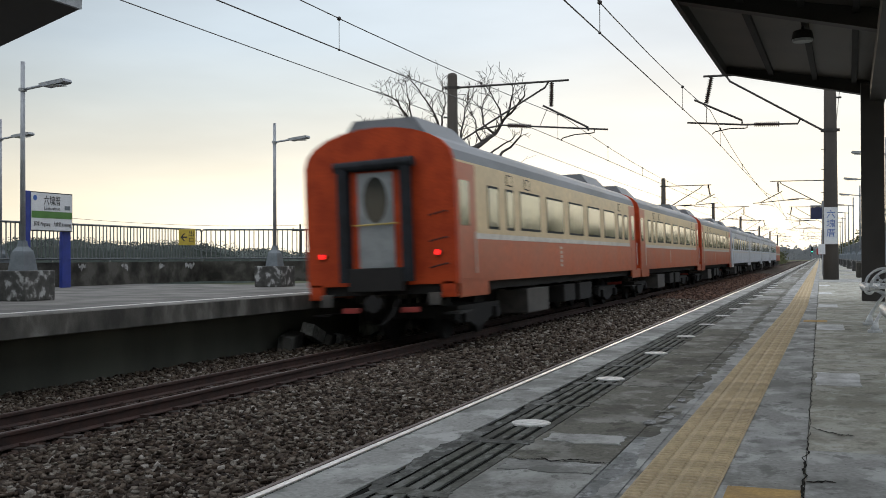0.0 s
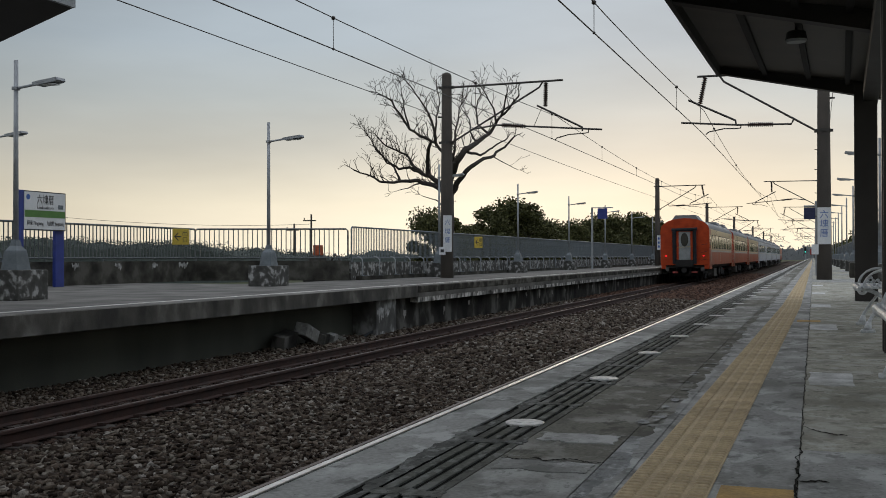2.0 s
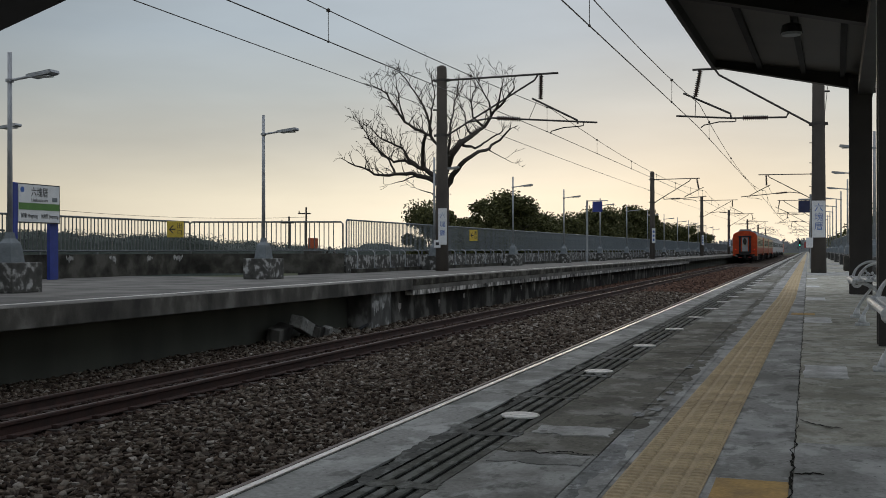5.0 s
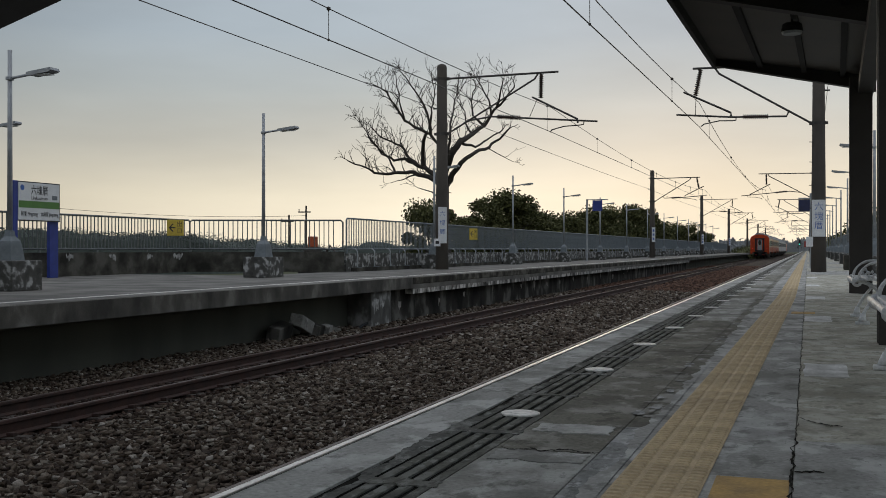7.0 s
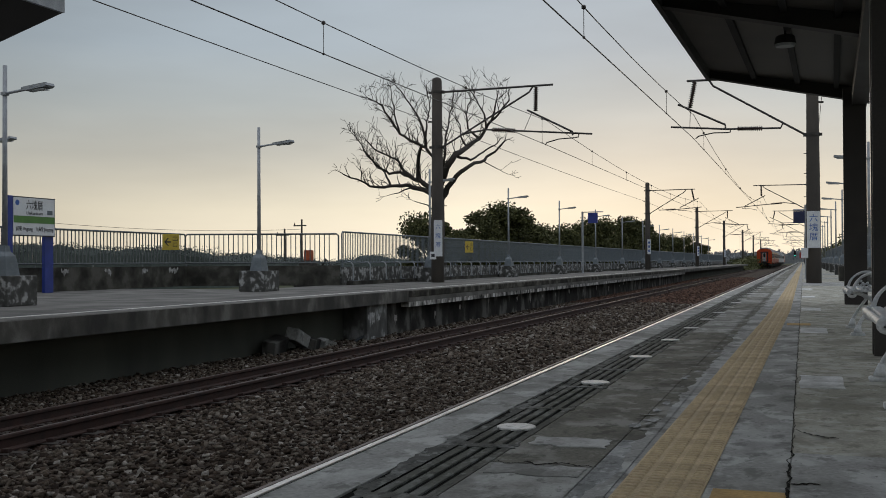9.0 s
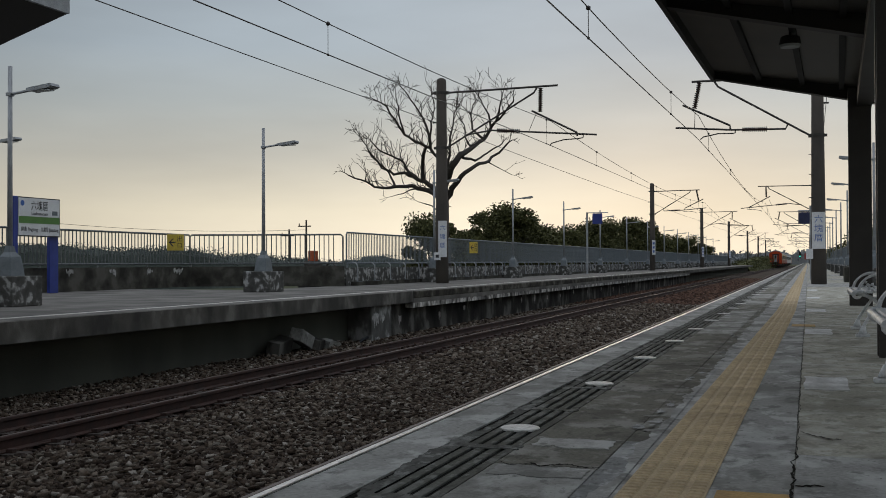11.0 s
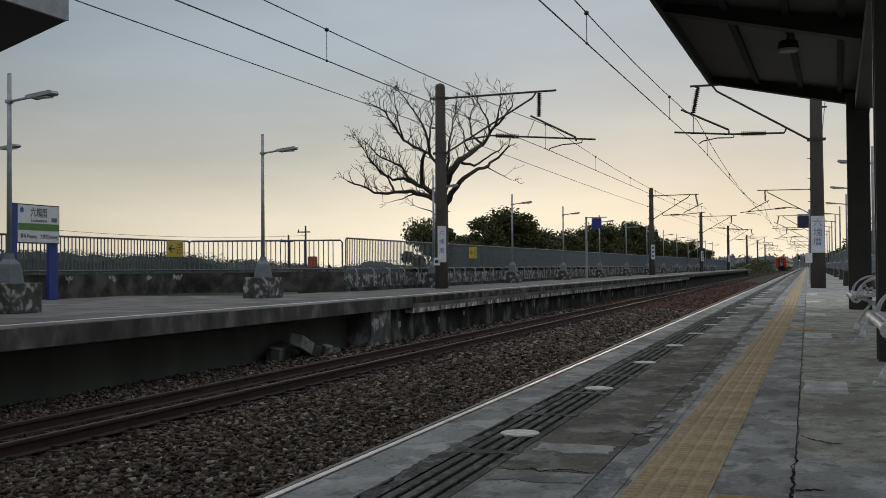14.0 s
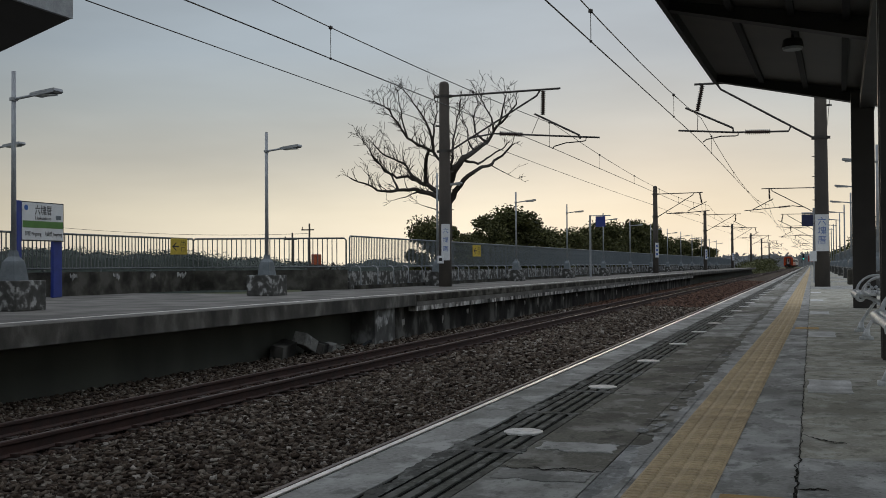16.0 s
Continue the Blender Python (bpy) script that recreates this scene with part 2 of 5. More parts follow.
CANOPY = mat("canopy_brown_steel", (0.036, 0.032, 0.030), (0.024, 0.021, 0.020), 0.6, 0.1, scale=2, bump=0.05)
SHEET = mat("canopy_sheet", (0.105, 0.095, 0.085), (0.07, 0.063, 0.057), 0.6, scale=1.2, bump=0.05)
WHITE_ENAMEL = mat("white_bench_paint", (0.66, 0.68, 0.70), (0.46, 0.48, 0.50), 0.55, scale=9, bump=0.08)
BLUE = mat("blue_sign_post", (0.028, 0.05, 0.27), (0.02, 0.038, 0.21), 0.45, scale=4, bump=0.03)
NAVY = mat("navy_sign_back", (0.020, 0.026, 0.085), (0.014, 0.019, 0.06), 0.5, scale=4, bump=0.02)
SIGN_WHITE = mat("white_sign_face", (0.70, 0.72, 0.74), (0.62, 0.64, 0.66), 0.35, scale=3, bump=0)
SIGN_GREEN = mat("green_sign_band", (0.09, 0.22, 0.05), (0.075, 0.19, 0.045), 0.4, bump=0)
SIGN_BLACK = mat("black_sign_print", (0.03, 0.03, 0.035), (0.025, 0.025, 0.03), 0.5, bump=0)
SIGN_BLUE = mat("blue_sign_print", (0.05, 0.13, 0.40), (0.045, 0.11, 0.35), 0.5, bump=0)
SIGN_YELLOW = mat("yellow_sign_face", (0.62, 0.46, 0.06), (0.52, 0.38, 0.05), 0.45, scale=6, bump=0)
ORANGE = mat("coach_orange", (0.43, 0.092, 0.035), (0.35, 0.074, 0.029), 0.38, scale=0.9, fine=6, bump=0.01)
ORANGE_END = mat("coach_end_orange", (0.47, 0.062, 0.015), (0.33, 0.040, 0.011), 0.6, scale=2.2, fine=25, bump=0.03, spec=0.2)
CREAM = mat("coach_cream", (0.60, 0.46, 0.265), (0.50, 0.38, 0.215), 0.38, scale=0.7, fine=6, bump=0.01)
STRIPE = mat("coach_white_stripe", (0.60, 0.57, 0.53), (0.45, 0.42, 0.39), 0.45, scale=3, bump=0)
ROOF = mat("coach_roof_grey", (0.19, 0.20, 0.215), (0.11, 0.118, 0.126), 0.55, scale=0.9, streak=(1, 0.3, 1), bump=0.05)
WHITECOACH = mat("coach_white", (0.58, 0.60, 0.64), (0.46, 0.48, 0.52), 0.45, scale=1.5, bump=0.03)
BLACK = mat("black_underframe", (0.014, 0.013, 0.012), (0.009, 0.008, 0.008), 0.85, scale=6)
UNDERBOX = mat("grey_underfloor_box", (0.085, 0.078, 0.07), (0.05, 0.046, 0.042), 0.7, scale=4)
RUBBER = mat("black_rubber", (0.022, 0.026, 0.032), (0.013, 0.015, 0.018), 0.75, scale=5, spec=0.25)
DOOR_GREY = mat("grey_door", (0.27, 0.29, 0.295), (0.19, 0.205, 0.21), 0.5, scale=3, bump=0.03)
COACH_GLASS = mat("tinted_window_glass", (0.34, 0.345, 0.27), (0.22, 0.23, 0.19), 0.12, 0.85, scale=0.8, bump=0, spec=0.9)
DARKGLASS = mat("dark_oval_glass", (0.02, 0.025, 0.025), (0.015, 0.018, 0.018), 0.1, bump=0)
TAIL = mat("red_tail_lamp", (0.5, 0.02, 0.02), None, 0.3, bump=0, glow=((1.0, 0.012, 0.01), 1.6))
SIGNAL_G = mat("green_signal_lamp", (0.05, 0.5, 0.35), None, 0.3, bump=0, glow=((0.1, 1.0, 0.7), 1.2))
BARK = mat("grey_bark", (0.05, 0.041, 0.034), (0.03, 0.026, 0.022), 0.9, scale=9, fine=70, bump=0.6)
LEAF = per_piece(mat("dark_leaf", (0.105, 0.108, 0.046), (0.05, 0.055, 0.024), 0.75, scale=2, bump=0, spec=0.1), 0.5, 1.5, True)
GROUND = mat("rough_grass_ground", (0.075, 0.085, 0.045), (0.05, 0.055, 0.033), 0.95, scale=0.15, fine=3, spec=0.1)
# distance haze is put into these woods' colours, paler the farther off
HAZE = mat("haze_tinted_woods", (0.20, 0.213, 0.222), (0.165, 0.176, 0.184), 1.0, scale=0.05, fine=1)
HAZE_NEAR = mat("mist_tinted_woods", (0.080, 0.098, 0.088), (0.05, 0.063, 0.056), 1.0, scale=0.3, fine=3)
ASPHALT_RED = mat("red_panel", (0.35, 0.05, 0.04), None, 0.5, bump=0)


# ---- mesh helpers ----
def part(name, bm, material, parent=None, label="", smooth=False):
    me = bpy.data.meshes.new(name)
    if smooth:
        for f in bm.faces:
            f.smooth = True
    bm.to_mesh(me)
    bm.free()
    me.materials.append(material)
    ob = new(name, me)
    if parent is not None:
        ob.parent = parent
    if label:
        tagged(ob, label)
    return ob


def thing(name, at=(0, 0, 0), label="", category="", group="", kind="", rz=0.0):
    ob = new(name)
    ob.matrix_basis = pose(*at, 0, 0, rz)
    return tagged(ob, label, category, group, kind)


def add_box(bm, x0, x1, y0, y1, z0, z1, bevel=0.0):
    r = bmesh.ops.create_cube(bm, size=1, matrix=Matrix.Translation(((x0 + x1) / 2, (y0 + y1) / 2, (z0 + z1) / 2)) @ Matrix.Diagonal((abs(x1 - x0), abs(y1 - y0), abs(z1 - z0), 1)))
    if bevel:
        es = list({e for v in r["verts"] for e in v.link_edges})
        bmesh.ops.bevel(bm, geom=es, offset=bevel, segments=2, affect="EDGES", profile=0.6)
    return bm


def box(x0, x1, y0, y1, z0, z1, bevel=0.0):
    return add_box(bmesh.new(), x0, x1, y0, y1, z0, z1, bevel)


def add_tube(bm, pts, radii, sides=8, cap=True):
    """A tube along points, with a radius at each."""
    pts = [Vector(p) for p in pts]
    if not hasattr(radii, "__len__"):
        radii = [radii] * len(pts)
    rings, side = [], None
    for i, p in enumerate(pts):
        d = (pts[min(i + 1, len(pts) - 1)] - pts[max(i - 1, 0)]).normalized()
        if side is None:
            side = d.cross(Vector((0, 0, 1)))
            if side.length < 0.1:
                side = d.cross(Vector((1, 0, 0)))
        side = (side - d * side.dot(d)).normalized()
        other = d.cross(side)
        rings.append([bm.verts.new(p + (side * math.cos(2 * math.pi * k / sides) + other * math.sin(2 * math.pi * k / sides)) * radii[i]) for k in range(sides)])
    for a, b in zip(rings, rings[1:]):
        for k in range(sides):
            bm.faces.new((a[k], a[(k + 1) % sides], b[(k + 1) % sides], b[k]))
    if cap:
        bm.faces.new(rings[0][::-1])
        bm.faces.new(rings[-1])
    return bm


def tube(pts, radii, sides=8):
    return add_tube(bmesh.new(), pts, radii, sides)


def add_prism(bm, outline, axis, a, b):
    """An outline of 2D points pushed along an axis from a to b. axis y: (x, z); axis x: (y, z); axis z: (x, y)."""
    put = {"y": lambda p, t: (p[0], t, p[1]), "x": lambda p, t: (t, p[0], p[1]), "z": lambda p, t: (p[0], p[1], t)}[axis]
    v0 = [bm.verts.new(put(p, a)) for p in outline]
    v1 = [bm.verts.new(put(p, b)) for p in outline]
    n = len(outline)
    for k in range(n):
        bm.faces.new((v0[k], v0[(k + 1) % n], v1[(k + 1) % n], v1[k]))
    bm.faces.new(v0[::-1])
    bm.faces.new(v1)
    bmesh.ops.recalc_face_normals(bm, faces=bm.faces[:])
    return bm


def prism(outline, axis, a, b):
    return add_prism(bmesh.new(), outline, axis, a, b)


def shared(name, mesh, parent, m=None):
    ob = new(name, mesh)
    ob.parent = parent
    if m is not None:
        ob.matrix_basis = m
    return ob


def words(name, text, size, m, material, parent, width=None):
    """Writing with the built-in font, as a thin mesh; m lays its plane (x along, y up)."""
    cu = bpy.data.curves.new(name, "FONT")
    cu.body, cu.size, cu.extrude, cu.align_x, cu.align_y = text, size, 0.002, "CENTER", "CENTER"
    tmp = new("tmp", cu)
    bpy.context.view_layer.update()
    me = bpy.data.meshes.new_from_object(tmp.evaluated_get(bpy.context.evaluated_depsgraph_get()))
    bpy.data.objects.remove(tmp)
    me.materials.clear()
    me.materials.append(material)
    ob = new(name, me)
    ob.parent = parent
    sx = 1.0
    if width and me.vertices:
        xs = [v.co.x for v in me.vertices]
        sx = width / max(0.01, max(xs) - min(xs))
    ob.matrix_basis = m @ Matrix.Diagonal((sx, 1, 1, 1))
    return ob


# ---- the plan: x across the line (field side negative), y along it, z = 0 on the platform ----
EDGE_R = -1.57          # near platform's edge
EDGE_L = -9.25          # far platform's edge
TRACK_L, TRACK_R = -7.75, -3.17
TRAIN_X = -7.69
RAIL_Z = -0.955         # rail top of the far track, mean
CANT = 2.7              # degrees, its near rail higher
MAST_Y = [33.4, 84, 125, 169, 222, 270, 318]
MAST_X = -11.7
LOWALL = -13.35
FAR = 420


BED_X = [-10.6, -9.9, -8.75, -8.4, -7.05, -6.8, -5.5, -4.4, -2.2, -1.4]      # the bed dips under the used track
BED_Z = [-1.1, -1.08, -1.10, -1.16, -1.125, -1.075, -1.06, -1.11, -1.12, -1.1]


def build_ground():
    bm = bmesh.new()
    bmesh.ops.create_grid(bm, x_segments=2, y_segments=2, size=2400, matrix=Matrix.Translation((0, 1200, -1.45)))
    tagged(part("ground", bm, GROUND), "dull green rough grass land reaching the horizon", "ground", kind="structure")
    bm = bmesh.new()
    # the track bed between the platforms, a little proud between the tracks
    rows = [[bm.verts.new((x, y, z)) for x, z in zip(BED_X, BED_Z)] for y in (-20, 60, 150, FAR)]
    for a, b in zip(rows, rows[1:]):
        for k in range(len(BED_X) - 1):
            bm.faces.new((a[k], a[k + 1], b[k + 1], b[k]))
    tagged(part("track_bed", bm, BED), "rust-brown ballast bed between two platforms", "track bed", kind="structure")


def stone_cloud(n, x0, x1, y0, y1, r0, r1, name, rng, keep=None, material=None):
    ico = bmesh.new()
    bmesh.ops.create_cube(ico, size=1.5)
    bmesh.ops.triangulate(ico, faces=ico.faces[:])
    base = np.array([v.co[:] for v in ico.verts])
    tri = np.array([[v.index for v in f.verts] for f in ico.faces])
    ico.free()
    px, py = rng.uniform(x0, x1, n), rng.uniform(y0, y1, n)
    if keep is not None:
        ok = keep(px, py)
        px, py = px[ok], py[ok]
        n = len(px)
    pz = np.interp(px, BED_X, BED_Z)
    r = rng.uniform(r0, r1, n)
    pz = pz + rng.uniform(-0.3, 0.45, n) * r
    shape = base[None] * rng.uniform(0.45, 1.2, (n, len(base), 3)) * (r[:, None] * rng.uniform(0.5, 1.35, (n, 3)))[:, None]
    shape[:, :, 2] *= 0.5
    a, t = rng.uniform(0, 6.283, n), rng.uniform(-0.9, 0.9, n)
    ca, sa, ct, st = np.cos(a)[:, None], np.sin(a)[:, None], np.cos(t)[:, None], np.sin(t)[:, None]
    x, y, z = shape[:, :, 0], shape[:, :, 1], shape[:, :, 2]
    x, z = x * ct - z * st, x * st + z * ct
    x, y = x * ca - y * sa, x * sa + y * ca
    co = np.stack([x + px[:, None], y + py[:, None], z + pz[:, None]], -1).reshape(-1, 3)
    faces = (tri[None] + (np.arange(n) * len(base))[:, None, None]).reshape(-1, 3)
    me = bpy.data.meshes.new(name)
    me.vertices.add(len(co))
    me.vertices.foreach_set("co", co.ravel())
    me.loops.add(len(faces) * 3)
    me.loops.foreach_set("vertex_index", faces.ravel())
    me.polygons.add(len(faces))
    me.polygons.foreach_set("loop_start", np.arange(0, len(faces) * 3, 3))
    me.update(calc_edges=True)
    me.materials.append(material or STONE)
    return new(name, me)


def build_ballast():
    rng = np.random.default_rng(5)
    for n, x0, y0, y1, r0, r1 in ((50000, -10.0, 4, 17, 0.022, 0.047), (34000, -9.9, 17, 44, 0.032, 0.066), (22000, -9.7, 44, 110, 0.05, 0.10)):
        near = stone_cloud(n, x0, -1.6, y0, y1, r0, r1, "ballast_stones", rng, lambda x, y: (y > 2.6 - 0.2 * x) & (abs(x + 7.65) > 0.86 + 0.05 * np.sin(3 * y)), RUSTY if y0 > 40 else STONE)
        tagged(near, "loose dark rust-brown and grey crushed ballast stones", "ballast", kind="stuff")
        oiled = stone_cloud(n // 3, -8.5, -6.8, y0, y1, r0, r1, "oiled_stones", rng, None, OILED)
        tagged(oiled, "oil-dark rusty ballast stones between the rails", "ballast", kind="stuff")


RAIL_PROFILE = [(-0.064, 0), (0.064, 0), (0.064, 0.012), (0.012, 0.03), (0.012, 0.105), (0.034, 0.118), (0.034, 0.145), (0.026, 0.152), (-0.026, 0.152), (-0.034, 0.145), (-0.034, 0.118), (-0.012, 0.105), (-0.012, 0.03), (-0.064, 0.012)]


def build_track(x, cant, label, head=None, turn=0.0):
    tr = new("railway_track")
    tr.matrix_basis = pose(x, 0, RAIL_Z, 0, -cant, turn)
    tagged(tr, label, "railway track", "tracks between the platforms")
    for s in (-1, 1):
        part("rail", prism([(px + s * 0.566, pz - 0.152) for px, pz in RAIL_PROFILE], "y", -15, FAR), RAIL, tr)
        part("railhead", box(s * 0.566 - 0.021, s * 0.566 + 0.021, -15, FAR, 0.0, 0.0025), head or RAIL_TOP, tr, "worn polished rail top")
    bm = prism([(-1.0, -0.30), (1.0, -0.30), (1.0, -0.17), (0.75, -0.155), (0.4, -0.155), (0.25, -0.185), (-0.25, -0.185), (-0.4, -0.155), (-0.75, -0.155), (-1.0, -0.17)], "y", -0.11, 0.11)
    first = part("sleeper", bm, SLEEPER, tr)
    first.matrix_basis = pose(0, 3, 0)
    for k in range(1, 150):
        shared("sleeper", first.data, tr, pose(0, 3 + 0.62 * k, 0))
    clip = part("rail_clip", box(-0.04, 0.04, -0.03, 0.03, -0.155, -0.115, 0.008), RAIL, tr)
    clip.matrix_basis = pose(0.66, 3, 0)
    for k in range(1, 60):
        shared("rail_clip", clip.data, tr, pose(0.66, 3 + 0.62 * k, 0))
        shared("rail_clip", clip.data, tr, pose(-0.66, 3 + 0.62 * k, 0))
    return tr


def build_far_platform():
    p = thing("platform_far", label="weathered raised concrete side platform across the track", category="platform", kind="structure")
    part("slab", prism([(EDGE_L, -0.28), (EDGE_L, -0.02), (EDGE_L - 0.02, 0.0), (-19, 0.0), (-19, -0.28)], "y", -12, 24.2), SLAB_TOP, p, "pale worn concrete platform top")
    part("slab_face", box(EDGE_L + 0.003, EDGE_L - 0.1, -12, 24.2, -0.285, -0.012, 0.004), SLAB, p, "concrete slab edge, darker than its top")
    part("edge_line", box(EDGE_L - 0.52, EDGE_L - 0.42, -12, 24.2, -0.01, 0.004), WHITE_EDGE, p, "worn white edge line")
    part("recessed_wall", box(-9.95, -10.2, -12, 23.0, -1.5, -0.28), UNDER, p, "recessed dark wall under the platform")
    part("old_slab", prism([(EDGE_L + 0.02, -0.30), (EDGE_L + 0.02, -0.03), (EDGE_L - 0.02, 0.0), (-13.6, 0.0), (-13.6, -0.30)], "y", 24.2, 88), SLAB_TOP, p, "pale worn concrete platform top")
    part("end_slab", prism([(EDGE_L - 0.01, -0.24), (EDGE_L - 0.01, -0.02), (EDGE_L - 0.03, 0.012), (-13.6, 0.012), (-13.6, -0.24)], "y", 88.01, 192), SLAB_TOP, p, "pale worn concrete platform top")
    part("end_face", box(EDGE_L - 0.006, EDGE_L - 0.1, 88.02, 192, -0.235, 0.002, 0.004), SLAB, p, "concrete slab edge, darker than its top")
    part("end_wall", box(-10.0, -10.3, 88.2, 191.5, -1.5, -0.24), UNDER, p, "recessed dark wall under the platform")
    part("old_lip", box(EDGE_L + 0.03, EDGE_L - 0.1, 24.2, 88, -0.19, -0.012, 0.03), LIP, p, "dark rounded platform lip")
    part("old_face", box(EDGE_L + 0.012, EDGE_L - 0.2, 24.2, 88, -0.42, -0.17, 0.006), OLD_EDGE, p, "black-stained old platform edge")
    part("old_edge_line", box(EDGE_L - 0.42, EDGE_L - 0.34, 24.2, 88, -0.01, 0.004), WHITE_EDGE, p, "worn white edge line")
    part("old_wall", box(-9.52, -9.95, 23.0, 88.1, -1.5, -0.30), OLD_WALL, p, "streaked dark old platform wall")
    rng = random.Random(33)
    y = 24.5
    while y < 75:
        w = rng.uniform(0.08, 0.34)
        if rng.random() < 0.75:
            splash(p, EDGE_L + 0.013, y, rng.uniform(-0.42, -0.34), rng.uniform(-0.23, -0.195), w, rng, 0.3)
        y += w + rng.uniform(0.05, 0.35)
    y = 24.0
    while y < 60:
        w = rng.uniform(0.1, 0.3)
        splash(p, -9.519, y, rng.uniform(-1.0, -0.7), rng.uniform(-0.65, -0.46), w, rng, 0.6)
        y += w + rng.uniform(0.9, 3.5)
    part("pier", box(-9.35, -9.95, 21.85, 23.05, -1.5, -0.28, 0.02), PIER, p, "concrete pier under the slab")
    for y, z0, z1, w in ((22.1, -0.95, -0.42, 0.42), (22.5, -0.8, -0.5, 0.25), (22.2, -1.08, -0.98, 0.3)):
        splash(p, -9.349, y, z0, z1, w, rng)


def splash(w, x, y, z0, z1, wide, rng, dull=1.0):
    """A thin flake of old whitewash on a wall that faces the track."""
    n, out, low = 14, [], []
    lean_ = rng.uniform(-0.15, 0.15) * wide
    run = [rng.random() ** 2.2 for _ in range(n)]
    for k in range(n):
        u = k / (n - 1) - 0.5
        out.append((y + wide * u, z1 - (0.05 + 0.12 * abs(u)) * rng.random() * dull))
        reach = (0.35 + 0.65 * 0.5 * (run[k] + run[max(0, k - 1)])) * (1.0 - 1.2 * u * u)
        low.append((y + wide * u * 0.94 + lean_, min(z1 - 0.06 * dull - 0.02, z1 - (z1 - z0) * reach)))
    out += low[::-1]
    part("whitewash_flake", prism(out, "x", x, x + 0.004), WHITEWASH if dull == 1.0 else STAIN, w, "flake of old whitewash")


WALL_LINE = [(-17.7, -10.0), (-17.7, 27.4), (-13.3, 29.0)]


def along(a, b, y0, y1, z0, z1, half, bm=None):
    """A slab between two plan points, half thick to each side."""
    a, b = Vector(a), Vector(b)
    n = Vector((-(b - a).y, (b - a).x)).normalized() * half
    return prism([tuple(a + n), tuple(b + n), tuple(b - n), tuple(a - n)], "z", z0, z1)


def build_low_wall():
    w = thing("low_wall", label="low mouldy rendered wall along the platform's back", category="wall", kind="structure")
    part("wall_panel", along(WALL_LINE[0], WALL_LINE[1], 0, 0, 0.0, 0.60, 0.11), LOW_WALL, w)
    part("wall_panel", along(WALL_LINE[1], WALL_LINE[2], 0, 0, 0.0, 0.60, 0.11), LOW_WALL, w)
    part("wall_panel", along((LOWALL, 29.0), (LOWALL, 192), 0, 0, 0.0, 0.55, 0.11), PEEL, w, "low wall with flaking whitewash")
    rng = random.Random(21)
    for y in (21.8, 23.5, 25.2, 26.6, 18.2):
        splash(w, -17.588, y, 0.28, 0.58, rng.uniform(0.25, 0.5), rng)
    for k in range(46):
        y = 29.2 + 1.1 * k + rng.uniform(-0.4, 0.4)
        splash(w, LOWALL + 0.112, y, rng.uniform(0.05, 0.3), 0.53, rng.uniform(0.12, 0.5), rng)
    part("kerb", along((LOWALL + 0.28, 29.2), (LOWALL + 0.28, 192), 0, 0, 0.0, 0.12, 0.10), LOW_WALL, w)


def build_fence(a, b, paint=None, name="railing_fence", gap=0.145, z0=0.67, z1=1.56, stanchion=2.2, thick=0.016):
    """A welded fence of upright bars between two plan points."""
    a, b = Vector(a), Vector(b)
    n = (b - a).length
    ang = math.degrees(math.atan2((b - a).y, (b - a).x))
    f = thing(name, (a.x, a.y, 0), "grey painted steel railing of upright bars on the low wall", "fence", "railings along the far platform", rz=ang)
    part("top_rail", tube([(0.02, 0, z0), (0.0, 0, z0 + 0.1), (0.0, 0, z1 - 0.06), (0.06, 0, z1), (n - 0.06, 0, z1), (n, 0, z1 - 0.06), (n, 0, z0)], 0.026, 8), paint or FENCE, f)
    part("bottom_rail", tube([(0, 0, z0 + 0.02), (n, 0, z0 + 0.02)], 0.024, 8), paint or FENCE, f)
    count = int(n / gap)
    first = None
    rest = bmesh.new()
    for k in range(1, count):
        if first is None:
            first = part("bar", tube([(0, 0, z0 + 0.02), (0, 0, z1)], thick, 6), paint or FENCE, f)
            first.matrix_basis = pose(k * gap, 0, 0)
        elif k < 300:
            shared("bar", first.data, f, pose(k * gap, 0, 0))
        else:
            add_tube(rest, [(k * gap, 0, z0 + 0.02), (k * gap, 0, z1)], thick, 4, False)
    if count > 300:
        tagged(part("bar_rest", rest, paint or FENCE, f), kind="stuff")
    else:
        rest.free()
    leg = None
    for k in range(int(n / stanchion) + 1):
        m = pose(min(n, 0.03 + k * stanchion), 0, 0)
        if leg is None:
            leg = part("foot", tube([(0, 0, z0), (0, 0, 0.5)], 0.026, 6), paint or FENCE, f)
            leg.matrix_basis = m
        else:
            shared("foot", leg.data, f, m)
    return f


def build_supports():
    """Bent stays that carry the far fence in front of the wall."""
    first = None
    for k in range(100):
        m = pose(LOWALL + 0.16, 29.6 + 1.35 * k, 0)
        if first is None:
            first = thing("fence_stay", (LOWALL + 0.16, 29.6, 0), "grey bent steel stay in front of the low wall", "stay", "fence stays")
            part("rod", tube([(-0.13, 0, 0.72), (-0.02, 0, 0.70), (0.05, 0, 0.62), (0.06, 0, 0.15), (0.12, 0, 0.0)], 0.019, 6), GALV, first)
            part("foot_plate", box(0.04, 0.2, -0.07, 0.07, 0.12, 0.135), FENCE, first)
        else:
            copy_thing(first, m)


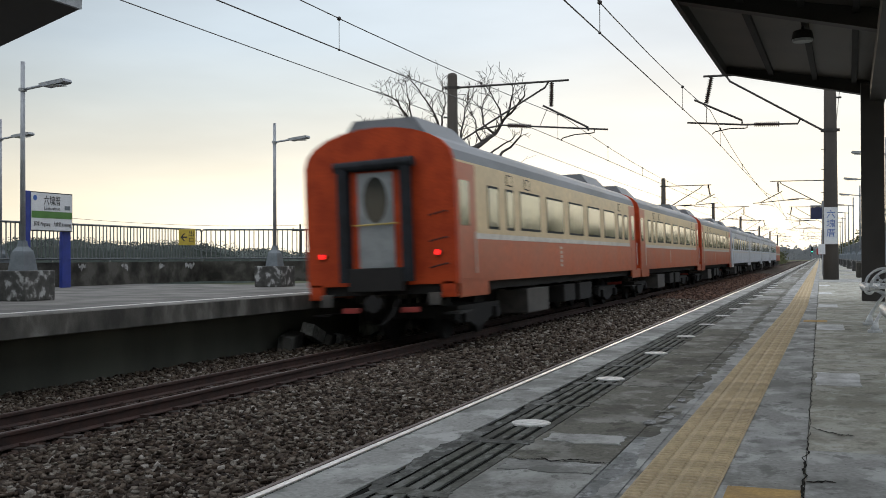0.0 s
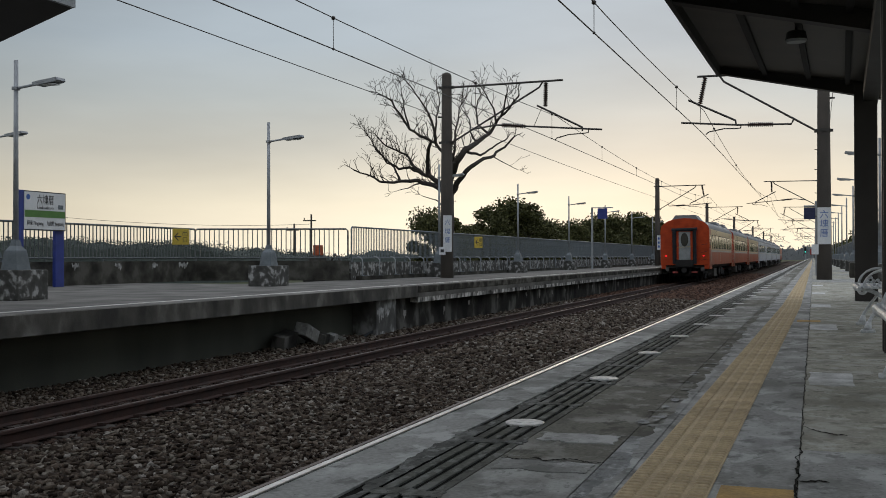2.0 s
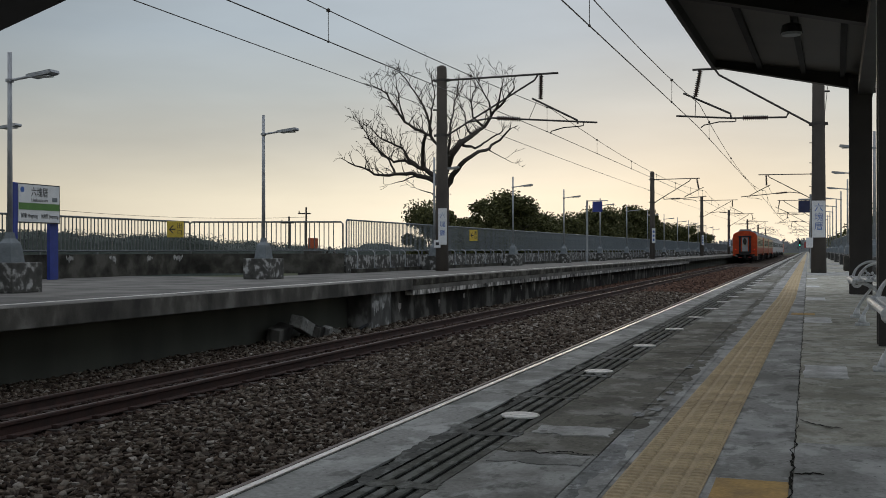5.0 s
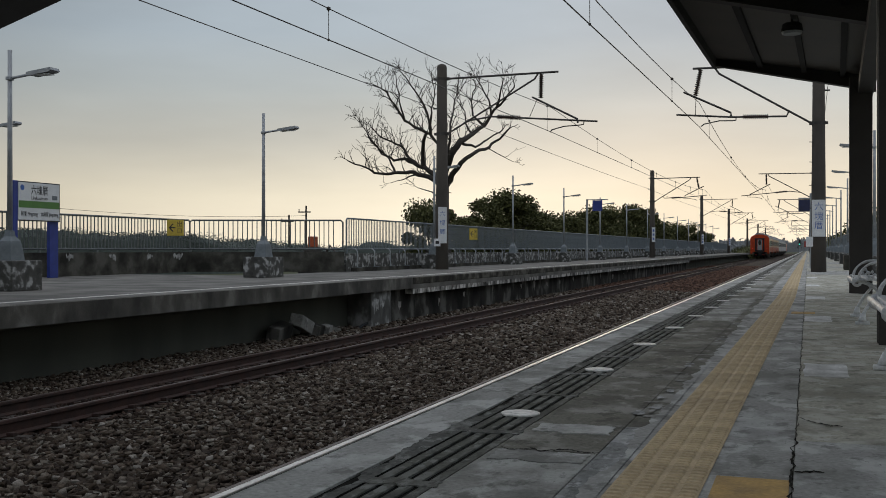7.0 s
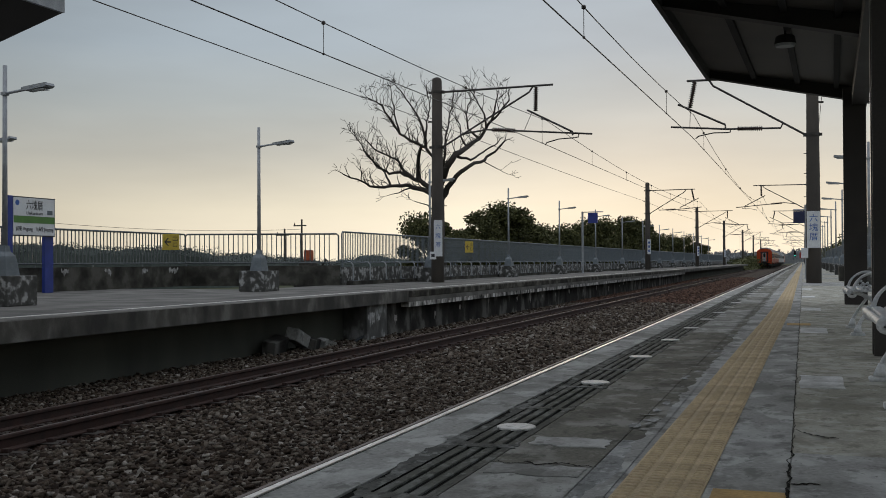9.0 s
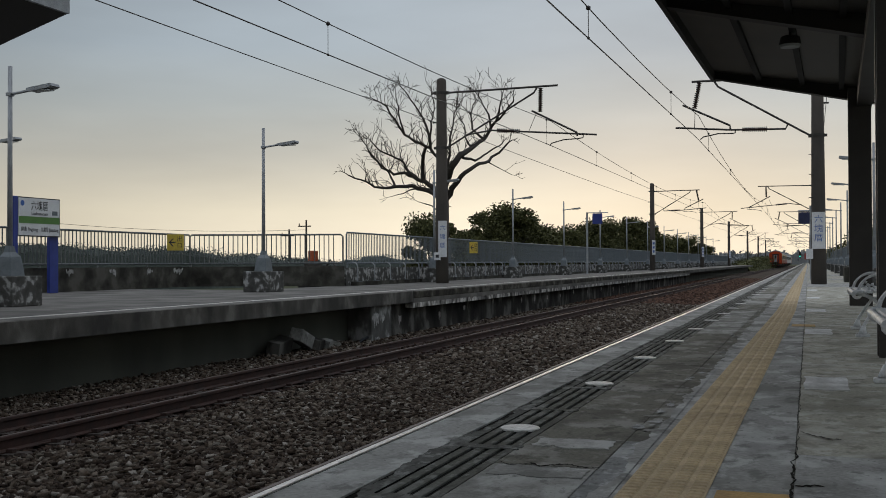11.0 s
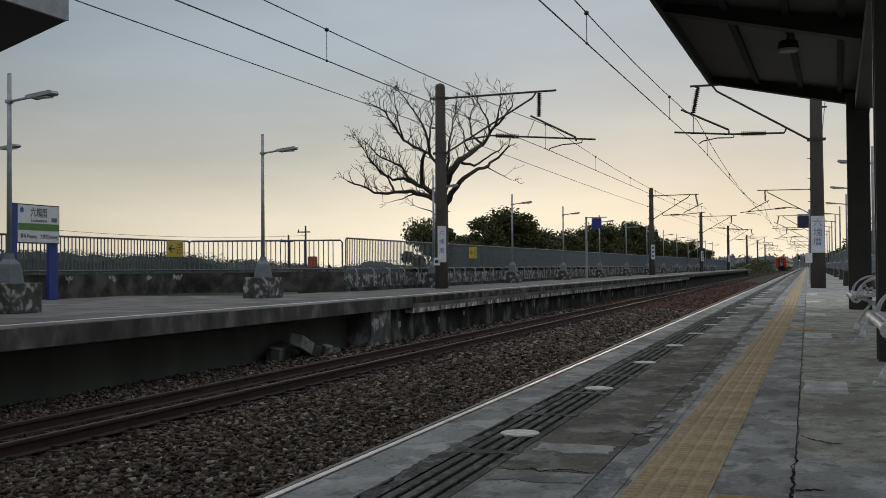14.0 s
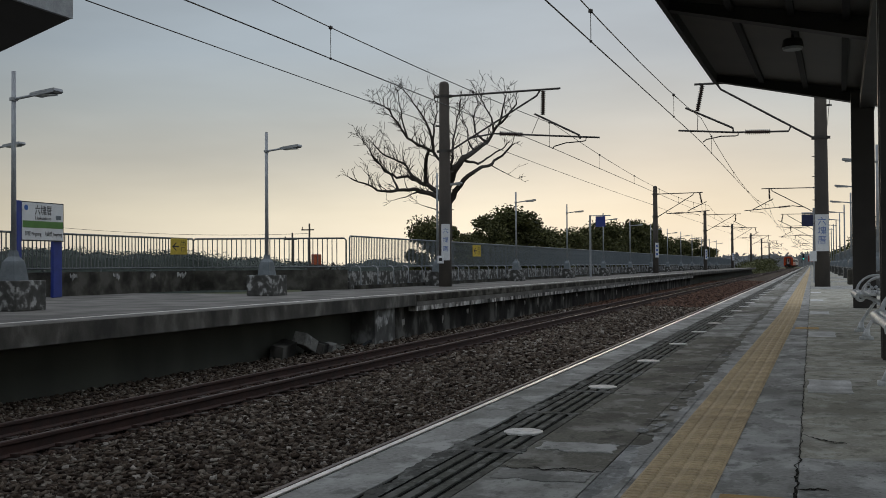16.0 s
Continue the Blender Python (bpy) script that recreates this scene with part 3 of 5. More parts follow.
def build_lamp(x, y, toward, first=None, block=True):
    """A square-based platform lamp with one arm towards the track."""
    if first is not None:
        return copy_thing(first, pose(x, y, 0, 0, 0, 0 if toward > 0 else 180))
    t = thing("platform_lamp", (x, y, 0), "galvanised platform lamp post on a stained concrete block", "lamp post", "platform lamps", rz=0 if toward > 0 else 180)
    part("plinth", box(-0.36, 0.36, -0.36, 0.36, 0, 0.50, 0.02), PEEL, t, "stained concrete block with flaking whitewash")
    bm = bmesh.new()
    r = [0.165, 0.135, 0.12, 0.065, 0.048]
    z = [0.50, 0.74, 0.82, 0.90, 1.00]
    rings = [[bm.verts.new((sx * q, sy * q, h)) for sx, sy in ((-1, -1), (1, -1), (1, 1), (-1, 1))] for q, h in zip(r, z)]
    for a, b in zip(rings, rings[1:]):
        for k in range(4):
            bm.faces.new((a[k], a[(k + 1) % 4], b[(k + 1) % 4], b[k]))
    bm.faces.new(rings[0][::-1])
    bm.faces.new(rings[-1])
    part("pole_base", bm, FENCE, t, "flared steel base cover")
    part("pole", tube([(0, 0, 0.95), (0, 0, 2.4), (0, 0, 4.0)], [0.046, 0.041, 0.036], 12), GALV, t, smooth=True)
    part("arm", tube([(0.0, 0, 3.53), (0.5, 0, 3.585)], 0.024, 8), GALV, t)
    head = part("luminaire", prism([(0.42, 3.56), (0.48, 3.54), (0.88, 3.585), (0.92, 3.61), (0.90, 3.655), (0.5, 3.61), (0.42, 3.595)], "y", -0.11, 0.11), GALV, t, "flat wedge-shaped luminaire")
    part("lens", box(0.55, 0.84, -0.08, 0.08, 3.548, 3.56), SIGN_WHITE, head)
    part("bracket", box(-0.05, 0.05, -0.05, 0.05, 3.50, 3.56, 0.008), GALV, t)
    return t


def insulator(name, a, b, parent, r=0.075, n=13):
    a, b = Vector(a), Vector(b)
    pts, rad = [], []
    for k in range(n):
        for q, s in ((0.0, 0.45), (0.35, 1.0), (0.5, 1.0), (0.75, 0.5)):
            pts.append(a.lerp(b, (k + q) / n))
            rad.append(r * s)
    return part(name, tube(pts, rad, 10), INSUL, parent, "ribbed brown porcelain insulator", smooth=False)


def build_mast(x, y, side, first=None, height=6.95, pull=False):
    """A spun concrete catenary mast; side +1: its track lies towards +x. pull: the registration arm leans the other way."""
    if first is not None:
        return copy_thing(first, pose(x, y, 0, 0, 0, 0 if side > 0 else 180))
    t = thing("catenary_mast", (x, y, 0), "tapered brown-grey concrete catenary mast with a steel cantilever", "catenary mast", "catenary masts", rz=0 if side > 0 else 180)
    bm = tube([(0, 0, -0.3), (0, 0, 2), (0, 0, height - 0.12), (0, 0, height - 0.04), (0, 0, height)], [0.225, 0.205, 0.165, 0.14, 0.06], 20)
    part("pole", bm, POLE, t, smooth=True)
    tip, zt = (3.70, 6.32) if pull else (4.02, 6.47)
    part("top_tube", tube([(0.15, 0, zt - 0.03), (tip, 0, zt)], 0.035, 8), DARKSTEEL, t)
    zs = 4.48 if pull else 4.58
    part("strut", tube([(0.2, 0, zs), (tip - 0.80, 0, zt - 0.20), (tip - 0.68, 0, zt - 0.02)], 0.032, 8), DARKSTEEL, t)
    for z in (zt - 0.03, zs):
        bm = tube([(0, 0, z - 0.05), (0, 0, z + 0.05)], 0.20 if z < 5 else 0.178, 16)
        add_box(bm, 0.14, 0.27, -0.05, 0.05, z - 0.05, z + 0.05)
        add_box(bm, -0.27, -0.14, -0.04, 0.04, z - 0.04, z + 0.04)
        part("clamp", bm, DARKSTEEL, t)
    if pull:
        insulator("hanging_insulator", (3.46, 0, 6.28), (3.62, 0, 5.46), t, 0.085)
        part("registration_arm", tube([(3.98, 0, 5.60), (2.55, 0, 4.90), (2.54, 0, 4.76)], 0.032, 8), DARKSTEEL, t)
        part("steady_tube", tube([(0.85, 0, 4.86), (0.92, 0, 4.72), (2.5, 0, 4.76), (4.2, 0, 4.90)], 0.03, 8), DARKSTEEL, t)
        insulator("tie_insulator", (1.45, 0, 4.735), (2.2, 0, 4.755), t, 0.085, 13)
        pts = [(3.45, 0, 4.50), (3.35, 0, 4.58), (2.9, 0, 4.66), (2.5, 0, 4.65), (2.40, 0, 4.66), (2.39, 0, 4.78)]
        part("brace_wire", tube([(3.62, 0, 4.86), (3.60, 0, 5.42)], 0.010, 4), DARKSTEEL, t)
    else:
        insulator("hanging_insulator", (3.45, 0, 6.42), (3.43, 0, 5.62), t, 0.085)
        part("registration_arm", tube([(3.15, 0, 5.68), (4.65, 0, 4.90), (4.66, 0, 4.78)], 0.032, 8), DARKSTEEL, t)
        part("steady_tube", tube([(0.85, 0, 4.98), (1.75, 0, 5.10), (5.3, 0, 4.80)], 0.03, 8), DARKSTEEL, t)
        insulator("tie_insulator", (1.95, 0, 5.085), (2.75, 0, 5.015), t, 0.085, 13)
        pts = [(3.75, 0, 4.50), (3.8, 0, 4.58), (4.2, 0, 4.68), (4.7, 0, 4.70), (4.85, 0, 4.72), (4.86, 0, 4.82)]
        part("brace_wire", tube([(3.05, 0, 5.02), (3.3, 0, 5.58)], 0.010, 4), DARKSTEEL, t)
    part("steady_arm", tube(pts, 0.02, 6), DARKSTEEL, t)
    part("feeder_bracket", tube([(-0.1, 0, 5.45), (-0.32, 0, 5.45)], 0.03, 6), DARKSTEEL, t)
    for z in (1.9, 2.6, 3.3, 3.9):
        part("step_bolt", tube([(0.15, 0.12, z), (0.26, 0.2, z)], 0.012, 5), DARKSTEEL, t)
    return t


def build_mast_signs():
    first = None
    # tall name plate on the near mast, facing back along the platform
    for x, y, w, z0, z1 in ((0.30, 33.15, 0.38, 1.06, 2.16), (MAST_X + 0.11, 33.14, 0.30, 0.88, 2.10)):
        s = thing("station_name_plate", (x, y, 0), "white vertical station name plate with blue characters on the mast", "sign", "mast name plates")
        part("plate", box(-w / 2, w / 2, -0.012, 0.012, z0, z1, 0.006), SIGN_WHITE, s)
        part("strap", box(-w / 2 - 0.01, w / 2 + 0.01, -0.004, 0.03, z1 - 0.2, z1 - 0.16), GALV, s)
        if w > 0.34:
            for k, ch in enumerate("六塊厝"):
                words("character", ch, 0.26, pose(0, -0.0135, z1 - 0.22 - 0.28 * k, 90), SIGN_BLUE, s)
        else:
            for k in range(3):
                words("character", "六塊厝"[k], 0.20, pose(0.0, -0.0135, z1 - 0.24 - 0.30 * k, 90), SIGN_BLUE, s)
    for y in MAST_Y[1:4]:
        s = thing("station_name_plate", (MAST_X + 0.14, y - 0.27, 0), "white vertical station name plate with blue print on the mast", "sign", "mast name plates")
        part("plate", box(-0.13, 0.13, -0.012, 0.012, 1.25, 2.40, 0.006), SIGN_WHITE, s)
        for k in range(3):
            part("print_bar", box(-0.07, 0.07, -0.0145, -0.012, 1.42 + 0.32 * k, 1.60 + 0.32 * k), SIGN_BLUE, s)
    p = thing("notice_plate", (MAST_X - 0.06, 33.1, 0), "small white square plate with dark print on the mast", "sign")
    part("plate", box(-0.11, 0.11, -0.01, 0.01, 0.78, 1.04, 0.004), SIGN_WHITE, p)
    part("print_bar", box(-0.06, 0.06, -0.0125, -0.01, 0.86, 0.96), SIGN_BLACK, p)
    q = thing("notice_plate", (0.12, 33.13, 0), "small hanging white notice below the name plate", "sign")
    part("plate", box(-0.18, 0.02, -0.01, 0.01, 0.76, 1.06, 0.004), SIGN_WHITE, q)


def wire_line(name, pts, r, label, group, sides=5):
    t = thing(name, label=label, category="wire", group=group)
    part("strand", tube(pts, r, sides), WIRE, t)
    return t


def build_wires():
    ys = [-16] + MAST_Y + [366, FAR]

    def sag(y, top, low):
        for a, b in zip(ys, ys[1:]):
            if a <= y <= b:
                u = (y - a) / (b - a)
                return top - (top - low) * 4 * u * (1 - u)
        return top

    steps = sorted(set([y for a, b in zip(ys, ys[1:]) for y in np.linspace(a, b, 13)]))
    for left, right_, top, low_, drop in ((-7.9, -7.6, 5.30, 4.78, 0.0125), (-3.2, -3.1, 5.25, 4.55, 0.021)):
        def across(y):
            for k, (a, b) in enumerate(zip(ys, ys[1:])):
                if a <= y <= b:
                    p, q = (right_, left) if k % 2 == 0 else (left, right_)
                    return p + (q - p) * (y - a) / (b - a)
            return left

        low = lambda y: 4.5 - drop * max(0.0, 33 - max(y, 5))
        t = thing("overhead_line", label="thin dark contact wire hung from a sagging messenger wire", category="overhead line", group="overhead lines")
        part("contact_wire", tube([(across(y), y, low(y)) for y in steps], 0.011, 5), WIRE, t)
        part("messenger_wire", tube([(across(y), y, sag(y, top, low_)) for y in steps], 0.010, 5), WIRE, t)
        first, gap = (16.35, 8.2) if left < -5 else (15.9, 10.45)
        for y in [first + gap * k for k in range(-3, 30 if gap < 9 else 24)]:
            z1, x = sag(y, top, low_), across(y)
            d = part("dropper", tube([(x, y, low(y)), (x, y, z1)], 0.006, 4), WIRE, t)
            bm = bmesh.new()
            bmesh.ops.create_icosphere(bm, subdivisions=1, radius=0.042, matrix=Matrix.Translation((x, y, z1)))
            part("clip", bm, WIRE, d)
            bm = bmesh.new()
            bmesh.ops.create_icosphere(bm, subdivisions=1, radius=0.026, matrix=Matrix.Translation((x, y, low(y))))
            part("clip", bm, WIRE, d)
    wire_line("feeder_wire", [(-12.02, y, sag(y, 5.50, 5.42)) for y in steps], 0.012, "bare dark feeder wire carried by the masts", "feeder wires")
    wire_line("feeder_wire", [(0.55, y, sag(y, 5.5, 5.2)) for y in steps if y > 0], 0.010, "bare dark feeder wire carried by the masts", "feeder wires")


def build_tree():
    """A bare spreading tree behind the railing."""
    t = thing("bare_tree", (-16.05, 46.0, -1.4), "leafless dark spreading tree behind the railing", "tree")
    rng = random.Random(11)
    th = radians(19.4)
    right = Vector((math.cos(th), math.sin(th), 0))
    deep = Vector((-math.sin(th), math.cos(th), 0))

    def place(u, v, d=0.0):
        return right * u + deep * d + Vector((0, 0, v + 1.4))

    def grow(bm, a, direction, length, radius, depth):
        """A thin winding twig that tends upwards; finer twigs leave it here and there."""
        n = 7 if depth == 1 else 5
        pts, rad, d = [a.copy()], [radius], direction.normalized()
        bend = Vector((rng.uniform(-1, 1), rng.uniform(-1, 1), rng.uniform(-0.3, 1.0))) * 0.10
        for k in range(n):
            kink = Vector((rng.uniform(-1, 1), rng.uniform(-1, 1), rng.uniform(-1, 1))) * 0.24
            d = (d + bend + kink).normalized()
            pts.append(pts[-1] + d * length / n)
            rad.append(max(0.008, radius * (1 - 0.65 * (k + 1) / n)))
        add_tube(bm, pts, rad, 5 if depth < 2 else 4, False)
        if depth < 3:
            for k in range(2, n):
                if rng.random() < (0.66 if depth == 1 else 0.45):
                    step = (pts[k] - pts[k - 1]).normalized()
                    out = step.cross(deep + right * rng.uniform(-0.5, 0.5)).normalized() * rng.choice((-1, 1))
                    grow(bm, pts[k], step * 0.9 + out * rng.uniform(0.5, 0.9) + Vector((0, 0, 0.2)), length * rng.uniform(0.5, 0.85), rad[k] * 0.7, depth + 1)

    def spot(u, z):
        """A point of the crown; its depth and wander depend on the place alone, so that limbs meet."""
        p = place(0.94 * u, z, 1.3 * math.sin(1.1 * u + 0.8 * z) * min(1.0, max(0.0, z - 3.6) / 2))
        return p + noise.noise_vector(p * 2.3) * 0.10

    def limb(points, r0, r1, twigs=1.0):
        bm = bmesh.new()
        pts = []
        for (u0, z0), (u1, z1) in zip(points, points[1:]):
            n = max(2, int(math.hypot(u1 - u0, z1 - z0) / 0.22))
            pts += [spot(u0 + (u1 - u0) * q / n, z0 + (z1 - z0) * q / n) for q in range(n)]
        pts.append(spot(*points[-1]))
        rad = [(r0 + (r1 - r0) * (k / (len(pts) - 1)) ** 0.6) * 1.06 for k in range(len(pts))]
        add_tube(bm, pts, rad, 8, False)
        for k in range(3, len(pts)):
            if rng.random() > 1.05 * twigs:
                continue
            d = (pts[k] - pts[k - 1]).normalized()
            side = d.cross(deep) * rng.choice((-1, 1)) + deep * rng.uniform(-0.7, 0.7)
            if side.z < 0:
                side.z *= -0.5
            grow(bm, pts[k], d * 0.7 + side * 0.8 + Vector((0, 0, 0.25)), rng.uniform(0.45, 0.95), min(0.027, rad[k] * 0.6), 1 if rng.random() < 0.6 else 2)
        grow(bm, pts[-1], pts[-1] - pts[-2] + Vector((0, 0, 0.05)), rng.uniform(0.3, 0.55), rad[-1] * 0.8, 1)
        part("limb", bm, BARK, t, smooth=True)

    part("trunk", tube([place(0, -1.4), place(0.02, 0.6), place(-0.04, 2.0), place(-0.03, 3.2), place(0.0, 3.9), place(0.02, 4.5)], [0.44, 0.36, 0.32, 0.30, 0.27, 0.19], 12), BARK, t, smooth=True)
    # the low left limb and what rises from it
    limb([(-0.1, 3.7), (-0.7, 4.1), (-1.5, 4.3), (-2.4, 4.25), (-3.4, 4.2), (-4.0, 4.5), (-4.6, 4.75)], 0.15, 0.03, 0.7)
    limb([(-0.1, 3.9), (-0.9, 4.5), (-1.3, 4.65), (-1.9, 4.95), (-2.5, 4.9), (-3.1, 5.2), (-3.5, 5.8)], 0.15, 0.03)
    limb([(-1.3, 4.65), (-1.9, 5.2), (-2.0, 5.5), (-2.6, 5.8), (-3.1, 6.0), (-3.6, 6.5)], 0.09, 0.025)
    limb([(-1.0, 4.55), (-1.05, 5.2), (-0.85, 6.0), (-1.4, 6.3), (-1.9, 6.7), (-2.4, 7.3), (-2.8, 8.0), (-3.5, 8.4)], 0.11, 0.025)
    limb([(-2.4, 4.3), (-2.9, 5.1), (-3.4, 5.6), (-3.9, 6.2), (-4.3, 6.9)], 0.06, 0.015)
    limb([(-1.9, 6.7), (-2.2, 7.6), (-2.3, 8.5)], 0.05, 0.015)
    limb([(-0.0, 4.3), (-0.2, 5.4), (-0.6, 5.9), (-1.3, 6.25)], 0.10, 0.05)
    limb([(-0.6, 5.9), (-0.7, 6.6), (-0.9, 7.2), (-1.5, 8.1), (-2.0, 8.7)], 0.08, 0.02)
    limb([(-0.65, 6.4), (-0.5, 7.3), (-0.4, 8.0), (-0.6, 8.8)], 0.06, 0.015)
    # the middle and right
    limb([(0.05, 4.2), (0.35, 5.6), (0.35, 6.4), (0.5, 7.1), (0.55, 7.7), (0.8, 8.6)], 0.09, 0.02, 0.8)
    limb([(0.0, 4.1), (0.35, 5.0), (0.8, 5.6), (1.5, 6.1), (2.1, 6.6), (2.5, 7.2), (3.0, 7.65), (3.4, 8.1)], 0.23, 0.035)
    limb([(1.4, 6.05), (1.2, 6.6), (1.1, 7.2), (0.7, 7.7)], 0.06, 0.015)
    limb([(2.1, 6.6), (1.5, 7.1), (1.45, 7.7), (1.6, 8.4)], 0.07, 0.02)
    limb([(2.45, 7.1), (2.3, 7.7), (2.0, 8.2), (1.6, 8.8)], 0.06, 0.02)
    limb([(2.7, 7.4), (2.8, 7.9), (2.9, 8.3), (3.0, 8.6)], 0.06, 0.015)
    limb([(0.0, 3.4), (0.35, 3.9), (0.85, 4.65), (1.5, 5.15), (2.1, 5.4), (2.7, 5.8), (3.3, 6.4)], 0.17, 0.04, 0.25)
    limb([(0.9, 5.5), (1.6, 5.4), (2.1, 5.75), (2.7, 6.25), (3.0, 6.4)], 0.07, 0.03, 0.4)
    limb([(2.2, 5.45), (2.9, 5.15), (3.5, 4.85)], 0.03, 0.012, 0.2)
    limb([(-0.2, 3.0), (-0.6, 3.35), (-1.2, 3.55)], 0.05, 0.015, 0.1)
    limb([(-1.4, 4.2), (-2.0, 3.95), (-2.6, 3.8)], 0.04, 0.012, 0.1)


def crown(rng, rx, ry, rz, leaves, size, holes=0.35):
    """Leaves in clumps round an uneven crown."""
    lobes = []
    for k in range(24):
        a, h = rng.uniform(0, 6.283), rng.uniform(-0.9, 1)
        q = math.sqrt(max(0, 1 - h * h)) * rng.uniform(0.3, 1.05)
        lobes.append(((math.cos(a) * q * rx, math.sin(a) * q * ry, h * rz * rng.uniform(0.5, 1.0)), rng.uniform(0.12, 0.42)))
    co, faces = [], []
    for k in range(leaves):
        (cx, cy, cz), s = lobes[k % len(lobes)]
        d = np.array([rng.gauss(0, 1) for _ in range(3)])
        d = d / np.linalg.norm(d) * rng.uniform(0.35, 1.18)
        p = np.array([cx + d[0] * rx * s, cy + d[1] * ry * s, cz + d[2] * rz * s])
        a, b = np.array([rng.gauss(0, 1) for _ in range(3)]), np.array([rng.gauss(0, 1) for _ in range(3)])
        a /= np.linalg.norm(a)
        b = np.cross(a, b)
        b /= np.linalg.norm(b)
        q = size * rng.uniform(0.6, 1.3)
        n = len(co)
        co += [p - a * q, p - b * q * 0.62 + a * q * 0.1, p + a * q, p + b * q * 0.62 + a * q * 0.1]
        faces.append((n, n + 1, n + 2, n + 3))
    me = bpy.data.meshes.new("crown")
    me.from_pydata([tuple(c) for c in co], [], faces)
    me.materials.append(LEAF)
    return me


def build_woods():
    rng = random.Random(4)
    protos = []
    for k in range(3):
        t = thing("broadleaf_tree", (0, 0, -1.4), "dark green leafy tree behind the platform fence", "tree", "trees behind the platform")
        part("trunk", tube([(0, 0, 0), (0.1, 0, 1.2), (0, 0.1, 2.6)], [0.22, 0.17, 0.1], 8), BARK, t)
        for q in range(4):
            a = q * 1.6 + k
            part("limb", tube([(0, 0, 1.5), (math.cos(a) * 0.9, math.sin(a) * 0.9, 2.6), (math.cos(a) * 1.6, math.sin(a) * 1.6, 3.4)], [0.1, 0.07, 0.03], 6), BARK, t)
        c = new("crown", crown(rng, 2.7, 2.7, 2.2, 17000, 0.105))
        c.parent = t
        c.matrix_basis = pose(0, 0, 3.2)
        protos.append(t)
    spots = [(-22.5, 62.5, 0.92), (-23, 74, 0.92), (-23.3, 80, 1.18), (-23.2, 84.5, 1.12), (-23, 92, 0.92), (-23, 98, 0.98), (-23.5, 104, 0.9), (-23, 111, 1.08), (-23, 118, 1.2), (-23, 126, 1.3), (-23.5, 135, 1.38), (-23, 145, 1.42), (-23, 155, 1.4),
             (-23, 166, 1.3), (-23, 180, 1.05), (-22, 200, 1.25), (-22, 212, 1.2), (-22, 235, 1.0)]
    for k, (x, y, s) in enumerate(spots):
        t = protos[k] if k < 3 else copy_thing(protos[k % 3], pose(x, y, -1.4))
        t.matrix_basis = pose(x, y, -1.4, 0, 0, 77 * k) @ Matrix.Diagonal((s * (0.9 + 0.25 * (k % 3)), s, s, 1))
    # far woods beyond the fields
    def height(x, y, top):
        return top * (0.72 + 0.36 * noise.noise(Vector((x * 0.15, y * 0.15, 3))) + 0.10 * noise.noise(Vector((x * 0.5, y * 0.5, 3))))

    def bank(name, pts, leaves, size, h, mat_, label):
        co, faces = [], []
        # the closed, lumpy mass of the belt, then leaves over it
        prev = None
        for (xa, ya, ta), (xb, yb, tb) in zip(pts, pts[1:]):
            run = math.hypot(xb - xa, yb - ya)
            nx, ny = -(yb - ya) / run, (xb - xa) / run
            n = max(4, int(run / (size * 4)))
            for k in range(n + 1):
                q = k / n
                x, y = xa + (xb - xa) * q, ya + (yb - ya) * q
                top = height(x, y, ta + (tb - ta) * q) * 0.9
                ring = []
                for off, lift in ((-1.9, 0.0), (-1.5, 0.45), (-0.9, 0.85), (0.0, 1.0), (0.9, 0.85), (1.5, 0.45), (1.9, 0.0)):
                    wob = 0.35 * noise.noise(Vector((x * 0.7, y * 0.7, off * 3)))
                    ring.append(len(co))
                    co.append((x + nx * (off + wob), y + ny * (off + wob), -1.45 + (top + 1.45) * lift * (1 + 0.25 * wob)))
                if prev:
                    faces += [(prev[j], ring[j], ring[j + 1], prev[j + 1]) for j in range(6)]
                prev = ring
        for k in range(leaves):
            u = rng.random() * (len(pts) - 1)
            i = int(u)
            a, b = pts[i], pts[i + 1]
            q = u - i
            x, y, top = (a[j] + (b[j] - a[j]) * q for j in range(3))
            top = height(x, y, top)
            p = np.array([x + rng.gauss(0, 1.2), y + rng.gauss(0, 1.2), -1.45 + (top + 1.45) * rng.random() ** 0.6])
            d, e = np.array([rng.gauss(0, 1) for _ in range(3)]), np.array([rng.gauss(0, 1) for _ in range(3)])
            d = d / np.linalg.norm(d) * size
            e = e / np.linalg.norm(e) * size
            n = len(co)
            co += [p - d, p - e * 0.6, p + d, p + e * 0.6]
            faces.append((n, n + 1, n + 2, n + 3))
        me = bpy.data.meshes.new(name)
        me.from_pydata([tuple(c) for c in co], [], faces)
        me.materials.append(mat_)
        tagged(new(name, me), label, "woods", kind="stuff")

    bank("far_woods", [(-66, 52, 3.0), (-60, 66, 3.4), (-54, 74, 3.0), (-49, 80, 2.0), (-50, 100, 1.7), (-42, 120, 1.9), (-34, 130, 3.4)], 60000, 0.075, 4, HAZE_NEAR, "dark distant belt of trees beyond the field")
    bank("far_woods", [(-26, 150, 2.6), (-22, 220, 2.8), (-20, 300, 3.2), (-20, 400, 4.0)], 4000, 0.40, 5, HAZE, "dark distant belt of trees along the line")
    bank("far_woods", [(9, 60, 6.0), (9, 120, 6), (9, 200, 6), (8, 400, 6)], 16000, 0.35, 5, LEAF, "dark distant belt of trees along the line")
    bank("trackside_shrubs", [(-11.5, 196, 0.2), (-10.8, 215, 1.6), (-10.4, 240, 2.2), (-10.2, 290, 2.4)], 9000, 0.16, 3, LEAF, "scrubby green shrubs past the platform's end")
